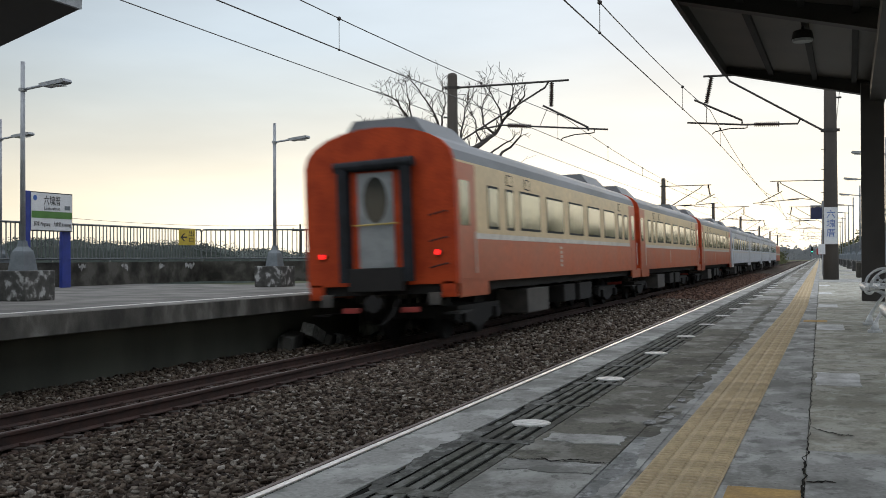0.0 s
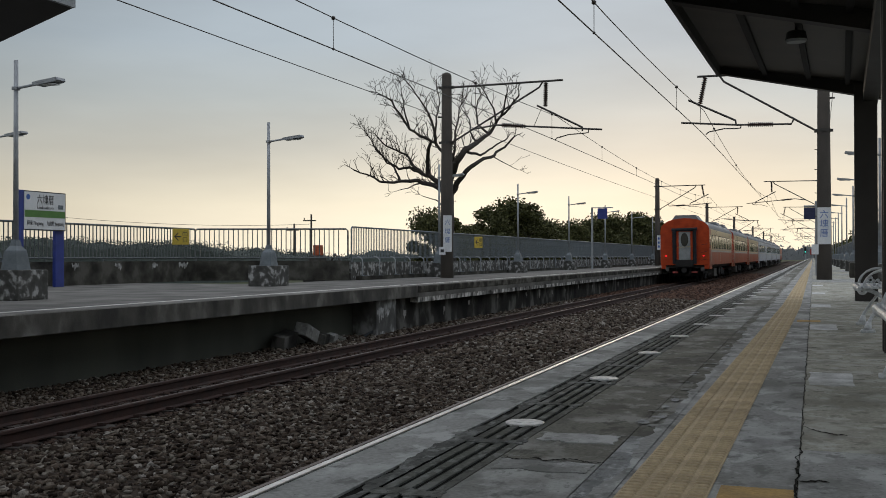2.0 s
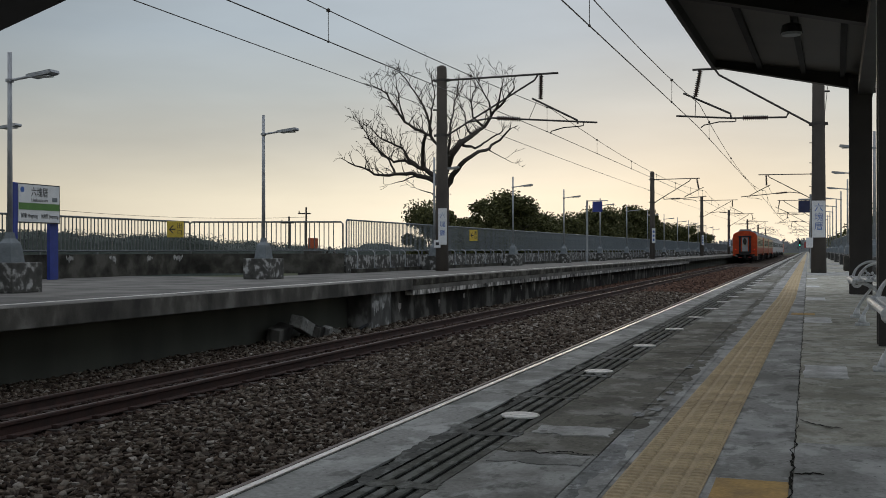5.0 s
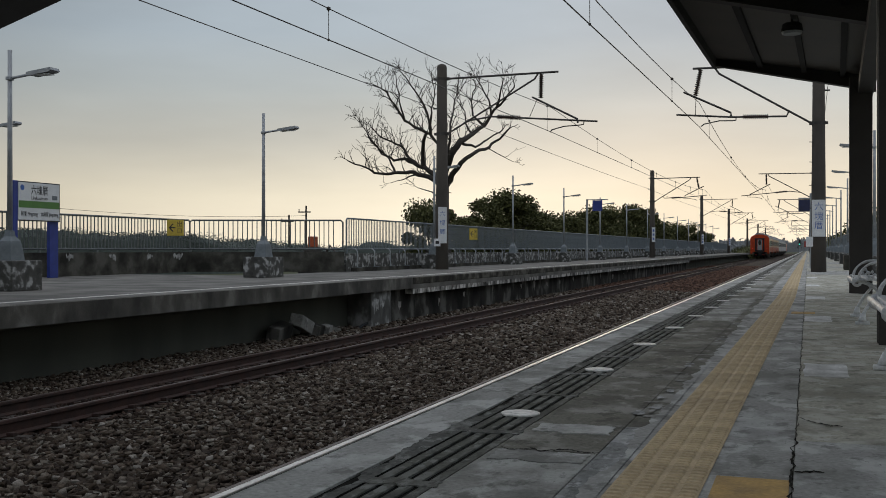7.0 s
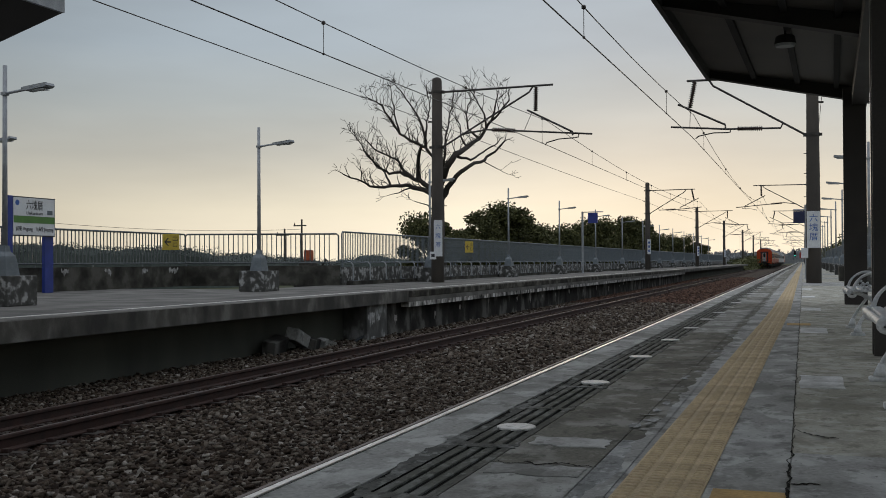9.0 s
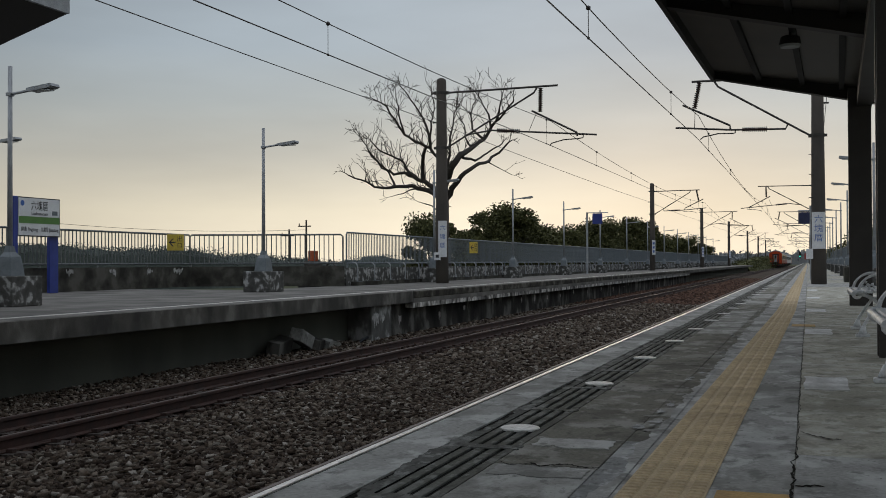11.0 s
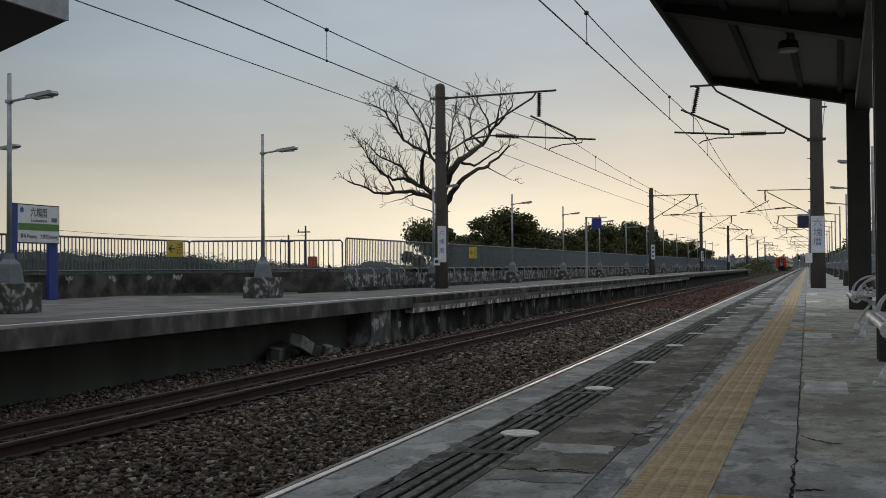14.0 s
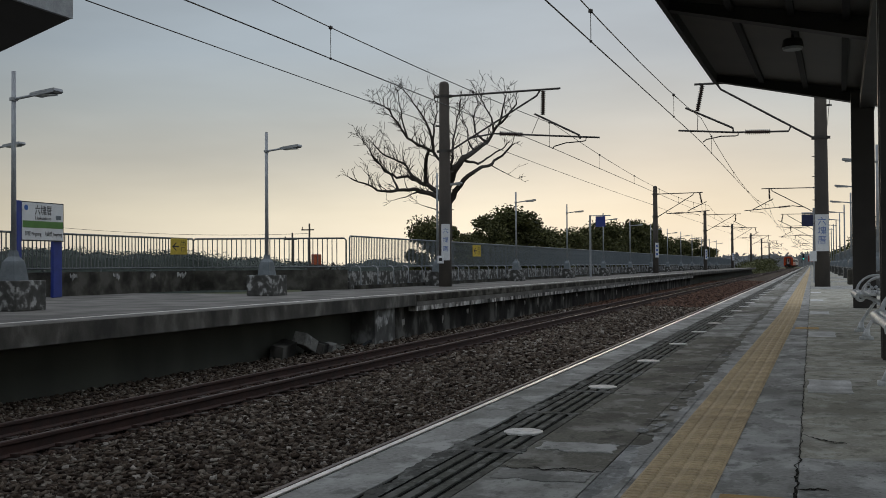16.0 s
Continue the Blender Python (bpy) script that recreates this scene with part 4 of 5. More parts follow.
    bank("backdrop_woods", [(-120, 560, 6), (-60, 640, 7), (-20, 700, 9), (30, 760, 11), (120, 760, 8)], 1500, 1.2, 9, HAZE, "woods at the end of the line, haze painted into their colour")


def build_name_sign():
    """The blue-posted station name board, along the track."""
    s = thing("station_name_board", (-17.0, 20.64, 0), "white station name board with a green band on two blue posts", "sign", rz=90)
    # local x runs along the track, local -y faces it
    X0, X1, Z0, Z1 = -1.38, 0.0, 1.36, 2.22
    part("panel", box(X0, X1, -0.05, 0.05, Z0, Z1, 0.008), SIGN_WHITE, s, "white enamelled panel")
    part("frame", box(X0 - 0.02, X1 + 0.025, -0.04, 0.04, Z0 - 0.025, Z1 + 0.025), SIGN_BLACK, s, "dark metal frame")
    part("green_band", box(X0 + 0.01, X1 - 0.01, -0.056, -0.05, 1.64, 1.80), SIGN_GREEN, s)
    part("post", box(X0 - 0.16, X0 - 0.02, -0.05, 0.06, 0.0, Z1 + 0.03, 0.01), BLUE, s, "flat blue steel post")
    part("post", box(X1 - 0.22, X1 + 0.08, 0.05, 0.14, 0.0, Z0 + 0.3, 0.01), BLUE, s, "flat blue steel post")
    mid = (X0 + X1) / 2
    words("name", "六塊厝", 0.24, pose(mid, -0.0535, 2.04, 90), SIGN_BLACK, s, 0.56)
    words("latin_name", "Liukuaicuo", 0.11, pose(mid, -0.0535, 1.87, 90), SIGN_BLACK, s, 0.54)
    words("neighbour", "屏東 Pingtung", 0.12, pose(X0 + 0.35, -0.0535, 1.50, 90), SIGN_BLACK, s, 0.54)
    words("neighbour", "九曲堂 Jiuqutang", 0.12, pose(X1 - 0.35, -0.0535, 1.50, 90), SIGN_BLACK, s, 0.60)
    bm = bmesh.new()
    bmesh.ops.create_circle(bm, cap_ends=True, segments=20, radius=0.065, matrix=pose(X0 + 0.12, -0.0535, 2.10, 90))
    part("emblem", bm, SIGN_BLUE, s)
    part("small_label", box(X1 - 0.26, X1 - 0.08, -0.0545, -0.05, 1.85, 1.95), FENCE, s)


def build_yellow_signs():
    for at, rz in (((-17.52, 26.36, 0), 36), ((LOWALL + 0.085, 41.75, 0), 64)):
        s = thing("exit_sign", at, "yellow exit sign with a black arrow hung on the railing", "sign", "yellow exit signs", rz=rz)
        part("panel", box(-0.24, 0.24, -0.055, -0.035, 1.08, 1.55, 0.006), SIGN_YELLOW, s)
        part("bracket", box(-0.21, -0.17, -0.037, 0.09, 1.50, 1.53), GALV, s)
        bm = prism([(-0.19, 1.315), (-0.09, 1.43), (-0.05, 1.43), (-0.13, 1.335), (0.0, 1.335), (0.0, 1.295), (-0.13, 1.295), (-0.05, 1.20), (-0.09, 1.20)], "y", -0.059, -0.055)
        part("arrow", bm, SIGN_BLACK, s)
        words("character", "出", 0.18, pose(0.12, -0.057, 1.41, 90), SIGN_BLACK, s)
        words("character", "口", 0.16, pose(0.12, -0.057, 1.22, 90), SIGN_BLACK, s)


def build_debris():
    for at, size, m, tilt, label in (((-9.55, 18.80, -0.80), (0.13, 0.41, 0.12), CONC, -15, "pale broken concrete slab leaning beside the track"),
                                     ((-9.66, 18.05, -0.93), (0.14, 0.32, 0.16), OLD_WALL, 8, "dark broken concrete lump beside the track"),
                                     ((-9.55, 19.45, -0.98), (0.12, 0.17, 0.12), OLD_WALL, 0, "dark broken concrete lump beside the track"),
                                     ((-9.5, 19.82, -1.0), (0.10, 0.12, 0.11), CONC, 4, "small pale broken concrete block beside the track"),
                                     ((-9.6, 20.35, -1.06), (0.14, 0.28, 0.06), CONC_D, -3, "flat broken concrete piece beside the track")):
        b = thing("concrete_block", label=label, category="rubble", group="broken concrete")
        bm = box(-size[0], size[0], -size[1], size[1], -size[2], size[2], 0.015)
        for v in bm.verts:
            v.co += noise.noise_vector(v.co * 5 + Vector((0, at[1], 0))) * 0.025
        part("lump", bm, m, b)
        b.matrix_basis = pose(*at, tilt, 12, 6)
    c = thing("drain_pipe", (-9.45, 22.2, -1.05), "black plastic drain hose arched on the ballast", "pipe")
    part("hose", tube([(0, -0.95, -0.05), (0, -0.6, 0.03), (0, -0.1, 0.09), (0, 0.25, 0.10), (0, 0.6, 0.03), (0, 0.9, -0.10)], 0.03, 8), RUBBER, c)


def build_beyond_fence():
    for x, y, h in ((-48.3, 96, 5.1), (-49.2, 94, 4.1), (-67.8, 82, 4.6)):
        u = thing("utility_pole", (x, y, -1.45), "slim dark utility pole with a crossarm beyond the fence", "utility pole", "utility poles")
        part("pole", tube([(0, 0, 0), (0, 0, h + 1.45)], [0.13, 0.09], 8), POLE, u)
        part("crossarm", box(-0.9, 0.5, -0.05, 0.05, h + 0.75, h + 0.87), DARKSTEEL, u)
        part("insulator", tube([(-0.8, 0, h + 0.87), (-0.8, 0, h + 1.1)], 0.05, 6), INSUL, u)
    wire_line("utility_wire", [(-67.8 + 19.5 * u, 82 + 14 * u, 4.6 - 0.5 * u - 1.6 * u * (1 - u)) for u in [k / 12 for k in range(13)]], 0.018, "thin dark cable slung between the utility poles", "utility wires")
    e = thing("orange_digger", (-37.6, 76, -1.45), "small orange digger half hidden beyond the fence", "digger")
    part("cab", box(-0.6, 0.5, -0.6, 0.6, 1.0, 2.3, 0.08), DARKSTEEL, e, "dark glazed cab")
    part("cab_roof", box(-0.25, 0.2, -0.5, 0.5, 2.3, 3.15, 0.08), ORANGE, e, "orange cab top")
    part("track_frame", box(-1.0, 1.0, -0.8, 0.8, 0, 0.6, 0.1), BLACK, e)
    part("turntable", box(-0.8, 0.9, -0.7, 0.7, 0.6, 1.1, 0.06), DARKSTEEL, e)
    part("boom", tube([(0.7, 0, 1.2), (1.5, 0, 2.4), (2.2, 0, 1.6)], 0.10, 8), DARKSTEEL, e)


def build_track_signals():
    s = thing("line_signal", (-1.9, 262, -1.1), "distant track signal showing green", "signal")
    part("post", tube([(0, 0, 0), (0, 0, 4.0)], 0.07, 8), GALV, s)
    part("head", box(-0.22, 0.22, -0.15, 0.15, 2.5, 4.0, 0.05), BLACK, s)
    bm = bmesh.new()
    bmesh.ops.create_icosphere(bm, subdivisions=2, radius=0.16, matrix=Matrix.Translation((0, -0.2, 2.9)))
    part("lamp", bm, SIGNAL_G, s, "green lamp")
    r = thing("hanging_blue_sign", (0.0, 40.0, 0), "blue hanging direction sign beside the mast", "sign")
    part("panel", box(-0.33, 0.06, -0.03, 0.03, 2.04, 2.47, 0.01), NAVY, r)
    part("pole", tube([(0.1, 0, 0), (0.1, 0, 2.7)], 0.05, 8), GALV, r)
    part("arm", tube([(0.1, 0, 2.52), (-0.33, 0, 2.52)], 0.03, 6), GALV, r)
    r2 = thing("hanging_blue_sign", (-12.0, 59.5, 0), "blue hanging direction sign on a grey post", "sign")
    part("panel", box(0.32, 0.88, -0.03, 0.03, 2.88, 3.48, 0.01), BLUE, r2)
    part("pole", tube([(0, 0, 0), (0, 0, 3.55)], 0.06, 8), GALV, r2)
    part("arm", tube([(0, 0, 3.52), (1.2, 0, 3.52)], 0.03, 6), GALV, r2)
    m = thing("red_marker_board", (-0.15, 150, 0), "small red marker board far along the platform", "marker board")
    part("board", box(-0.35, 0.35, -0.03, 0.03, 0.95, 1.75, 0.02), ASPHALT_RED, m)
    part("post", tube([(0, 0, 0), (0, 0, 1.0)], 0.05, 6), GALV, m)


def coach_section(w, z_low, z_eave, z_top):
    """Half-round roofed body outline, x against z."""
    pts = [(-w, z_low), (-w - 0.012, (z_low + z_eave) / 2), (-w, z_eave)]
    for k in range(1, 12):
        a = math.pi * k / 12
        pts.append((-w * math.cos(a) * (1 - 0.04 * math.sin(a)), z_eave + (z_top - z_eave) * math.sin(a) ** 0.88))
    return pts + [(w, z_eave), (w + 0.012, (z_low + z_eave) / 2), (w, z_low)]


def build_coach(lower, upper, end, name, label, windows=True, tail=False):
    """A passenger coach; origin on the track's centre line at its rear end, z = 0 on the rails."""
    c = thing(name, label=label, category="railway coach", group="coaches of the train")
    W, L, Z0, ZW, ZE, ZT = 1.51, 19.8, 1.13, 2.12, 3.40, 4.10
    side = lambda z0, z1, m, nm, lab="", x=W: [part(nm, box(s * x, s * (x - 0.06), 0.1, L - 0.1, z0, z1, 0.004), m, c, lab) for s in (-1, 1)]
    side(Z0, ZW - 0.16, lower, "lower_side")
    side(ZW - 0.16, ZW - 0.05, STRIPE, "stripe", "white waist stripe", W + 0.003)
    side(ZW - 0.05, ZE + 0.02, upper, "upper_side")
    sec = coach_section(W, Z0, ZE, ZT)
    roof = [p for p in sec if p[1] >= ZE - 0.001]
    part("roof", prism(roof, "y", 0.12, L - 0.12), ROOF, c, "weathered grey arched roof", smooth=False)
    for y0, y1 in ((0.0, 0.16), (L - 0.16, L)):
        part("end_wall", prism(sec, "y", y0, y1), end, c, "painted rounded end wall")
    part("floor_frame", box(-1.3, 1.3, 0.1, L - 0.1, 0.95, 1.2), BLACK, c)
    # raised roof housings with sloping ends
    for y0, y1 in ((0.35, 3.3), (L - 4.8, L - 1.6)):
        bm = bmesh.new()
        lo = [(-0.95, y0), (0.95, y0), (0.95, y1), (-0.95, y1)]
        hi = [(-0.62, y0 + 0.05), (0.62, y0 + 0.05), (0.62, y1 - 0.7), (-0.62, y1 - 0.7)]
        a = [bm.verts.new((x, y, ZT - 0.25)) for x, y in lo]
        b = [bm.verts.new((x, y, ZT + 0.21)) for x, y in hi]
        for k in range(4):
            bm.faces.new((a[k], a[(k + 1) % 4], b[(k + 1) % 4], b[k]))
        bm.faces.new(b)
        bm.faces.new(a[::-1])
        part("roof_housing", bm, ROOF, c, "raised grey roof housing")
    # windows along both sides
    lay = [(2.1, 2.75, 2.22, 3.0), (3.4, 3.9, 2.22, 3.0)] + [(4.5 + 2.4 * k, 6.18 + 2.4 * k, 2.24, 3.02) for k in range(5)] + [(16.5, 17.1, 2.24, 2.98), (17.6, 18.2, 2.24, 2.98)]
    for s in (-1, 1):
        for y0, y1, z0, z1 in lay:
            wn = part("window", box(s * (W + 0.004), s * (W - 0.02), y0 - 0.05, y1 + 0.05, z0 - 0.05, z1 + 0.05, 0.004), RUBBER, c, "rounded dark window frame")
            part("pane", box(s * (W + 0.009), s * (W - 0.01), y0, y1, z0, z1, 0.003), COACH_GLASS, wn)
        for y0, y1 in ((0.16, 0.98), (L - 0.98, L - 0.16)):
            d = part("door", box(s * (W + 0.006), s * (W - 0.04), y0, y1, 1.2, 3.30, 0.01), lower, c, "side door")
            part("door_pane", box(s * (W + 0.011), s * (W - 0.01), y0 + 0.14, y1 - 0.14, 2.2, 3.05, 0.003), COACH_GLASS, d)
            for z in (0.86, 0.56):
                part("door_step", box(s * (W - 0.02), s * (W - 0.32), y0, y1, z, z + 0.04), BLACK, d)
            part("handrail", tube([(s * (W + 0.04), y1 + 0.10, 1.3), (s * (W + 0.04), y1 + 0.10, 2.1)], 0.014, 6), STRIPE, d)
            part("door_skirt", box(s * W, s * (W - 0.05), y0 + 0.05, y1 + 0.95, 0.86, 1.18, 0.01), lower, c)
        for y in (3.65, 5.1, 16.7):
            v = part("vent", box(s * (W + 0.008), s * (W - 0.02), y - 0.22, y + 0.22, 3.12, 3.36, 0.01), RUBBER, c)
            part("vent_gap", box(s * (W + 0.011), s * (W - 0.01), y - 0.18, y + 0.18, 3.145, 3.335, 0.01), CREAM if upper is CREAM else upper, v)
        for k in range(5):
            part("lettering_bar", box(s * (W + 0.004), s * (W - 0.01), 8.15, 8.36, 1.36 + 0.11 * k, 1.43 + 0.11 * k), STRIPE, c)
    if upper is CREAM:
        for s in (-1, 1):
            for y0, y1 in ((0.1, 1.25), (L - 1.25, L - 0.1)):
                part("door_pillar", box(s * (W + 0.0035), s * (W - 0.03), y0, y1, ZW - 0.20, ZE - 0.02, 0.004), lower, c, "orange panel round the door")
    # underfloor gear
    for s, y0, y1, z0, m in ((1, 5.6, 7.6, 0.30, UNDERBOX), (1, 9.3, 10.6, 0.42, BLACK), (1, 11.2, 12.8, 0.40, BLACK), (-1, 6.0, 9.0, 0.35, BLACK), (-1, 11, 13, 0.4, UNDERBOX)):
        part("equipment_box", box(s * 1.3, s * 0.5, y0, y1, z0, 0.88, 0.03), m, c)
    for yb in (2.9, L - 2.9):
        bg = part("bogie", box(-0.95, 0.95, yb - 1.45, yb + 1.45, 0.42, 0.66, 0.05), BLACK, c)
        for s in (-1, 1):
            part("side_frame", prism([(yb - 1.55, 0.40), (yb - 1.2, 0.30), (yb - 0.8, 0.36), (yb - 0.3, 0.20), (yb + 0.3, 0.20), (yb + 0.8, 0.36), (yb + 1.2, 0.30), (yb + 1.55, 0.40), (yb + 1.4, 0.66), (yb - 1.4, 0.66)], "x", s * 0.85, s * 0.98), BLACK, bg)
            for dy in (-1.05, 1.05):
                part("wheel", tube([(s * 0.50, yb + dy, 0.43), (s * 0.54, yb + dy, 0.43), (s * 0.541, yb + dy, 0.43), (s * 0.63, yb + dy, 0.43)], [0.455, 0.455, 0.43, 0.43], 24), BLACK, bg)
                part("axle_box", box(s * 0.88, s * 1.08, yb + dy - 0.14, yb + dy + 0.14, 0.32, 0.56, 0.03), BLACK, bg)
    # the gangway end
    for sgn, ye in ((-1, 0.0), (1, L)):
        g = part("gangway", box(-0.64, 0.64, ye, ye + sgn * 0.08, 1.20, 3.46, 0.02), RUBBER, c, "black rubber gangway surround")
        part("gangway_top", tube([(-0.80, ye + sgn * 0.16, 3.36), (0.80, ye + sgn * 0.16, 3.40)], 0.10, 10), RUBBER, g)
        for s in (-1, 1):
            part("gangway_pad", tube([(s * 0.64, ye + sgn * 0.18, 1.2), (s * 0.64, ye + sgn * 0.18, 3.32)], 0.11, 10), RUBBER, g)
        part("side_panel", box(-0.50, 0.50, ye + sgn * 0.08, ye + sgn * 0.10, 1.4, 3.27), end, g)
        d = part("end_door", box(-0.36, 0.36, ye + sgn * 0.10, ye + sgn * 0.13, 1.46, 3.24, 0.01), DOOR_GREY, c, "grey end door with an oval window")
        bm = tube([(0, ye + sgn * 0.125, 2.73), (0, ye + sgn * 0.14, 2.73)], 1.0, 28)
        bmesh.ops.transform(bm, matrix=Matrix.Translation((0, 0, 2.73)) @ Matrix.Diagonal((0.235, 1, 0.43, 1)) @ Matrix.Translation((0, 0, -2.73)), verts=bm.verts[:])
        part("oval_window", bm, DARKGLASS, d)
        part("safety_chain", tube([(-0.45, ye + sgn * 0.17, 2.26), (0.45, ye + sgn * 0.17, 2.28)], 0.012, 6), SIGN_YELLOW, d)
        part("footplate", box(-0.55, 0.55, ye, ye + sgn * 0.26, 1.02, 1.46, 0.02), BLACK, c)
        part("coupler", tube([(0, ye, 0.80), (0, ye + sgn * 0.30, 0.80), (0, ye + sgn * 0.42, 0.80)], [0.10, 0.10, 0.17], 10), BLACK, c)
        part("hose", tube([(0.35, ye + sgn * 0.05, 0.85), (0.3, ye + sgn * 0.25, 0.55), (0.1, ye + sgn * 0.3, 0.4)], 0.03, 6), BLACK, c)
        for s in (-1, 1):
            part("corner_skirt", box(s * 1.48, s * 1.20, ye, ye - sgn * 0.12, 0.88, 1.19, 0.02), end, c)
            part("red_beam", box(s * 0.42, s * 0.78, ye + sgn * 0.02, ye + sgn * 0.06, 0.62, 0.72, 0.01), ASPHALT_RED, c)
            part("jumper_box", box(s * 0.98, s * 1.2, ye, ye + sgn * 0.1, 0.74, 0.98, 0.02), UNDERBOX, c)
            if tail and sgn < 0:
                bm = tube([(s * 1.17, ye - 0.06, 1.71), (s * 1.17, ye + 0.02, 1.71)], 0.065, 16)
                h = part("tail_lamp", bm, RUBBER, c, "red tail lamp")
                part("lens", tube([(s * 1.17, ye - 0.065, 1.71), (s * 1.17, ye - 0.055, 1.71)], 0.05, 16), TAIL, h)
        for z in (1.48, 1.96, 2.44):
            part("climbing_rung", tube([(1.03, ye + sgn * 0.01, z - 0.05), (1.03, ye + sgn * 0.09, z - 0.05), (1.36, ye + sgn * 0.09, z + 0.02), (1.36, ye + sgn * 0.01, z + 0.02)], 0.014, 6), BLACK, c)
    return c


def build_loco():
    e = thing("electric_locomotive", label="orange electric locomotive at the head of the train", category="locomotive")
    part("body", prism([(p[0], p[1]) for p in coach_section(1.42, 1.0, 3.1, 3.6)], "y", 0, 17), ORANGE, e)
    part("roof", box(-1.0, 1.0, 1, 16, 3.5, 3.75, 0.1), ROOF, e)
    part("underframe", box(-1.2, 1.2, 0.5, 16.5, 0.3, 1.0, 0.05), BLACK, e)
    part("stripe", box(-1.45, 1.45, 0.3, 16.7, 1.9, 2.1, 0.01), STRIPE, e)
    return e


def build_train():
    cars = []
    last = build_coach(ORANGE, CREAM, ORANGE_END, "railway_coach", "orange and cream passenger coach with lit red tail lamps", tail=True)
    cars.append(last)
    mid = build_coach(ORANGE, CREAM, ORANGE_END, "railway_coach", "orange and cream passenger coach with a white waist stripe")
    cars += [mid, copy_thing(mid, pose(0, 0, 0))]
    white = build_coach(WHITECOACH, WHITECOACH, WHITECOACH, "railway_coach", "white passenger coach in the middle of the train")
    cars += [white] + [copy_thing(white, pose(0, 0, 0)) for _ in range(3)]
    cars.append(build_loco())
    return cars


# seconds, distance of the train's tail along the line
TAIL_AT = [(0, 18.0), (0.5, 30.35), (1, 42.8), (1.5, 55.2), (2, 67.6), (2.5, 80), (3, 92.3), (3.5, 104.5), (4, 116.5), (5, 140), (6, 162.5), (7, 184), (8, 206), (9, 228), (10, 250), (11, 272), (12, 294), (13, 316), (14, 337), (15, 358), (16, 379)]


def lean(y):
    """The track's cant fades out along the line."""
    return -2.1 * max(0.0, min(1.0, (75 - y) / 40))


def motions():
    for k, car in enumerate(TRAIN):
        rows = []
        for t, s in TAIL_AT:
            y = s + 20.7 * k
            rows.append((t, pose(TRAIN_X, y, RAIL_Z, 0, lean(y), 0)))
        walk(car, rows)


# ---- the near platform ----
def build_near_platform():
    p = thing("platform_near", label="grey patched concrete platform with a yellow tactile strip", category="platform", kind="structure")
    part("body", prism([(EDGE_R + 0.014, -1.5), (EDGE_R + 0.014, -0.03), (4.5, -0.03), (4.5, -1.5)], "y", -12, FAR), SLAB, p)
    part("nosing_seam", box(EDGE_R + 0.031, EDGE_R + 0.044, -12, FAR, -0.06, -0.004), GROOVE, p, "dark seam behind the edge")
    part("edge_strip", box(EDGE_R + 0.044, -1.31, -12, FAR, -0.04, 0.0), CONC_L, p, "pale blue-grey cement edge")
    part("nosing", box(EDGE_R + 0.006, EDGE_R + 0.031, -12, FAR, -0.07, 0.003, 0.003), NOSING, p, "thin worn white steel edge")
    part("groove_bed", box(-1.31, -1.03, -12, FAR, -0.04, -0.008), GROOVE, p, "dark grooved strip")
    # ridges between the grooves
    for x in (-1.215, -1.160, -1.105, -1.050):
        part("ridge", box(x - 0.017, x + 0.017, -12, FAR, -0.02, -0.001, 0.003), RIDGE, p)
    part("slab_margin", box(-0.665, -0.557, -12, 4.06, -0.04, 0.001), MARGIN, p, "pale cement margin")
    part("slab_margin", box(-0.668, -0.557, 4.07, FAR, -0.04, -0.001), CONC_D, p, "dark slab margin with pale scuffs")
    part("walkway", box(-0.26, -0.045, -12, FAR, -0.04, 0.0), CONC_L, p, "grey cement strip")
    rng = random.Random(9)
    # dark slabs between the grooves and the tactile strip
    y, k = 1.1, 0
    while y < 90:
        n = (2.4, 0.56, 3.12)[k] if k < 3 else rng.choice((1.62, 2.4, 3.2, 3.2))
        m = (CONC, CONC_D, CONC_D)[k] if k < 3 else rng.choice((CONC_D, CONC_D, CONC_D, CONC))
        part("paving_slab", box(-1.03, -0.672, y + 0.004, y + n - 0.004, -0.04, -0.001 + rng.uniform(-0.002, 0.002), 0.004), m, p)
        y, k = y + n, k + 1
    part("paving_rest", box(-1.03, -0.67, y, FAR, -0.04, -0.001), CONC_D, p)
    part("paving_rest", box(-1.03, -0.67, -12, 1.09, -0.04, -0.001), CONC_D, p)
    y, k = 0.6, 0
    while y < 80:
        n = (3.37, 3.58)[k] if k < 2 else rng.choice((2.1, 2.6, 3.2, 3.4))
        m = (CONC_L, CONC_GREEN)[k] if k < 2 else rng.choice((CONC_GREEN, CONC_GREEN, CONC_GREEN, CONC_L))
        part("floor_slab", box(-0.043, 4.4, y + 0.005, y + n - 0.005, -0.04, 0.0022 - 0.002 * (k % 2), 0.004), m, p)
        y, k = y + n, k + 1
    part("floor_rest", box(-0.043, 4.4, y, FAR, -0.04, 0.0), CONC_GREEN, p)
    part("floor_rest", box(-0.043, 4.4, -12, 0.59, -0.04, 0.0), CONC_GREEN, p)
    # mortar patches and the ragged joint
    for x0, x1, y0, y1 in ((-0.02, 0.21, 6.0, 6.65), (-0.03, 0.22, 10.5, 11.35), (-0.03, 0.23, 15.2, 16.1), (-0.03, 0.2, 20.5, 21.4), (-0.03, 0.2, 26, 27)):
        part("mortar_patch", ragged(x0, x1, y0, y1, 0.0, 0.0032, rng), PATCH, p, "pale mortar patch")
    for x0, x1, y0, y1 in ((-1.0, -0.69, 3.31, 3.47), (-0.99, -0.70, 3.86, 4.04)):
        part("mortar_patch", ragged(x0, x1, y0, y1, -0.002, 0.002, rng), CONC_L, p)
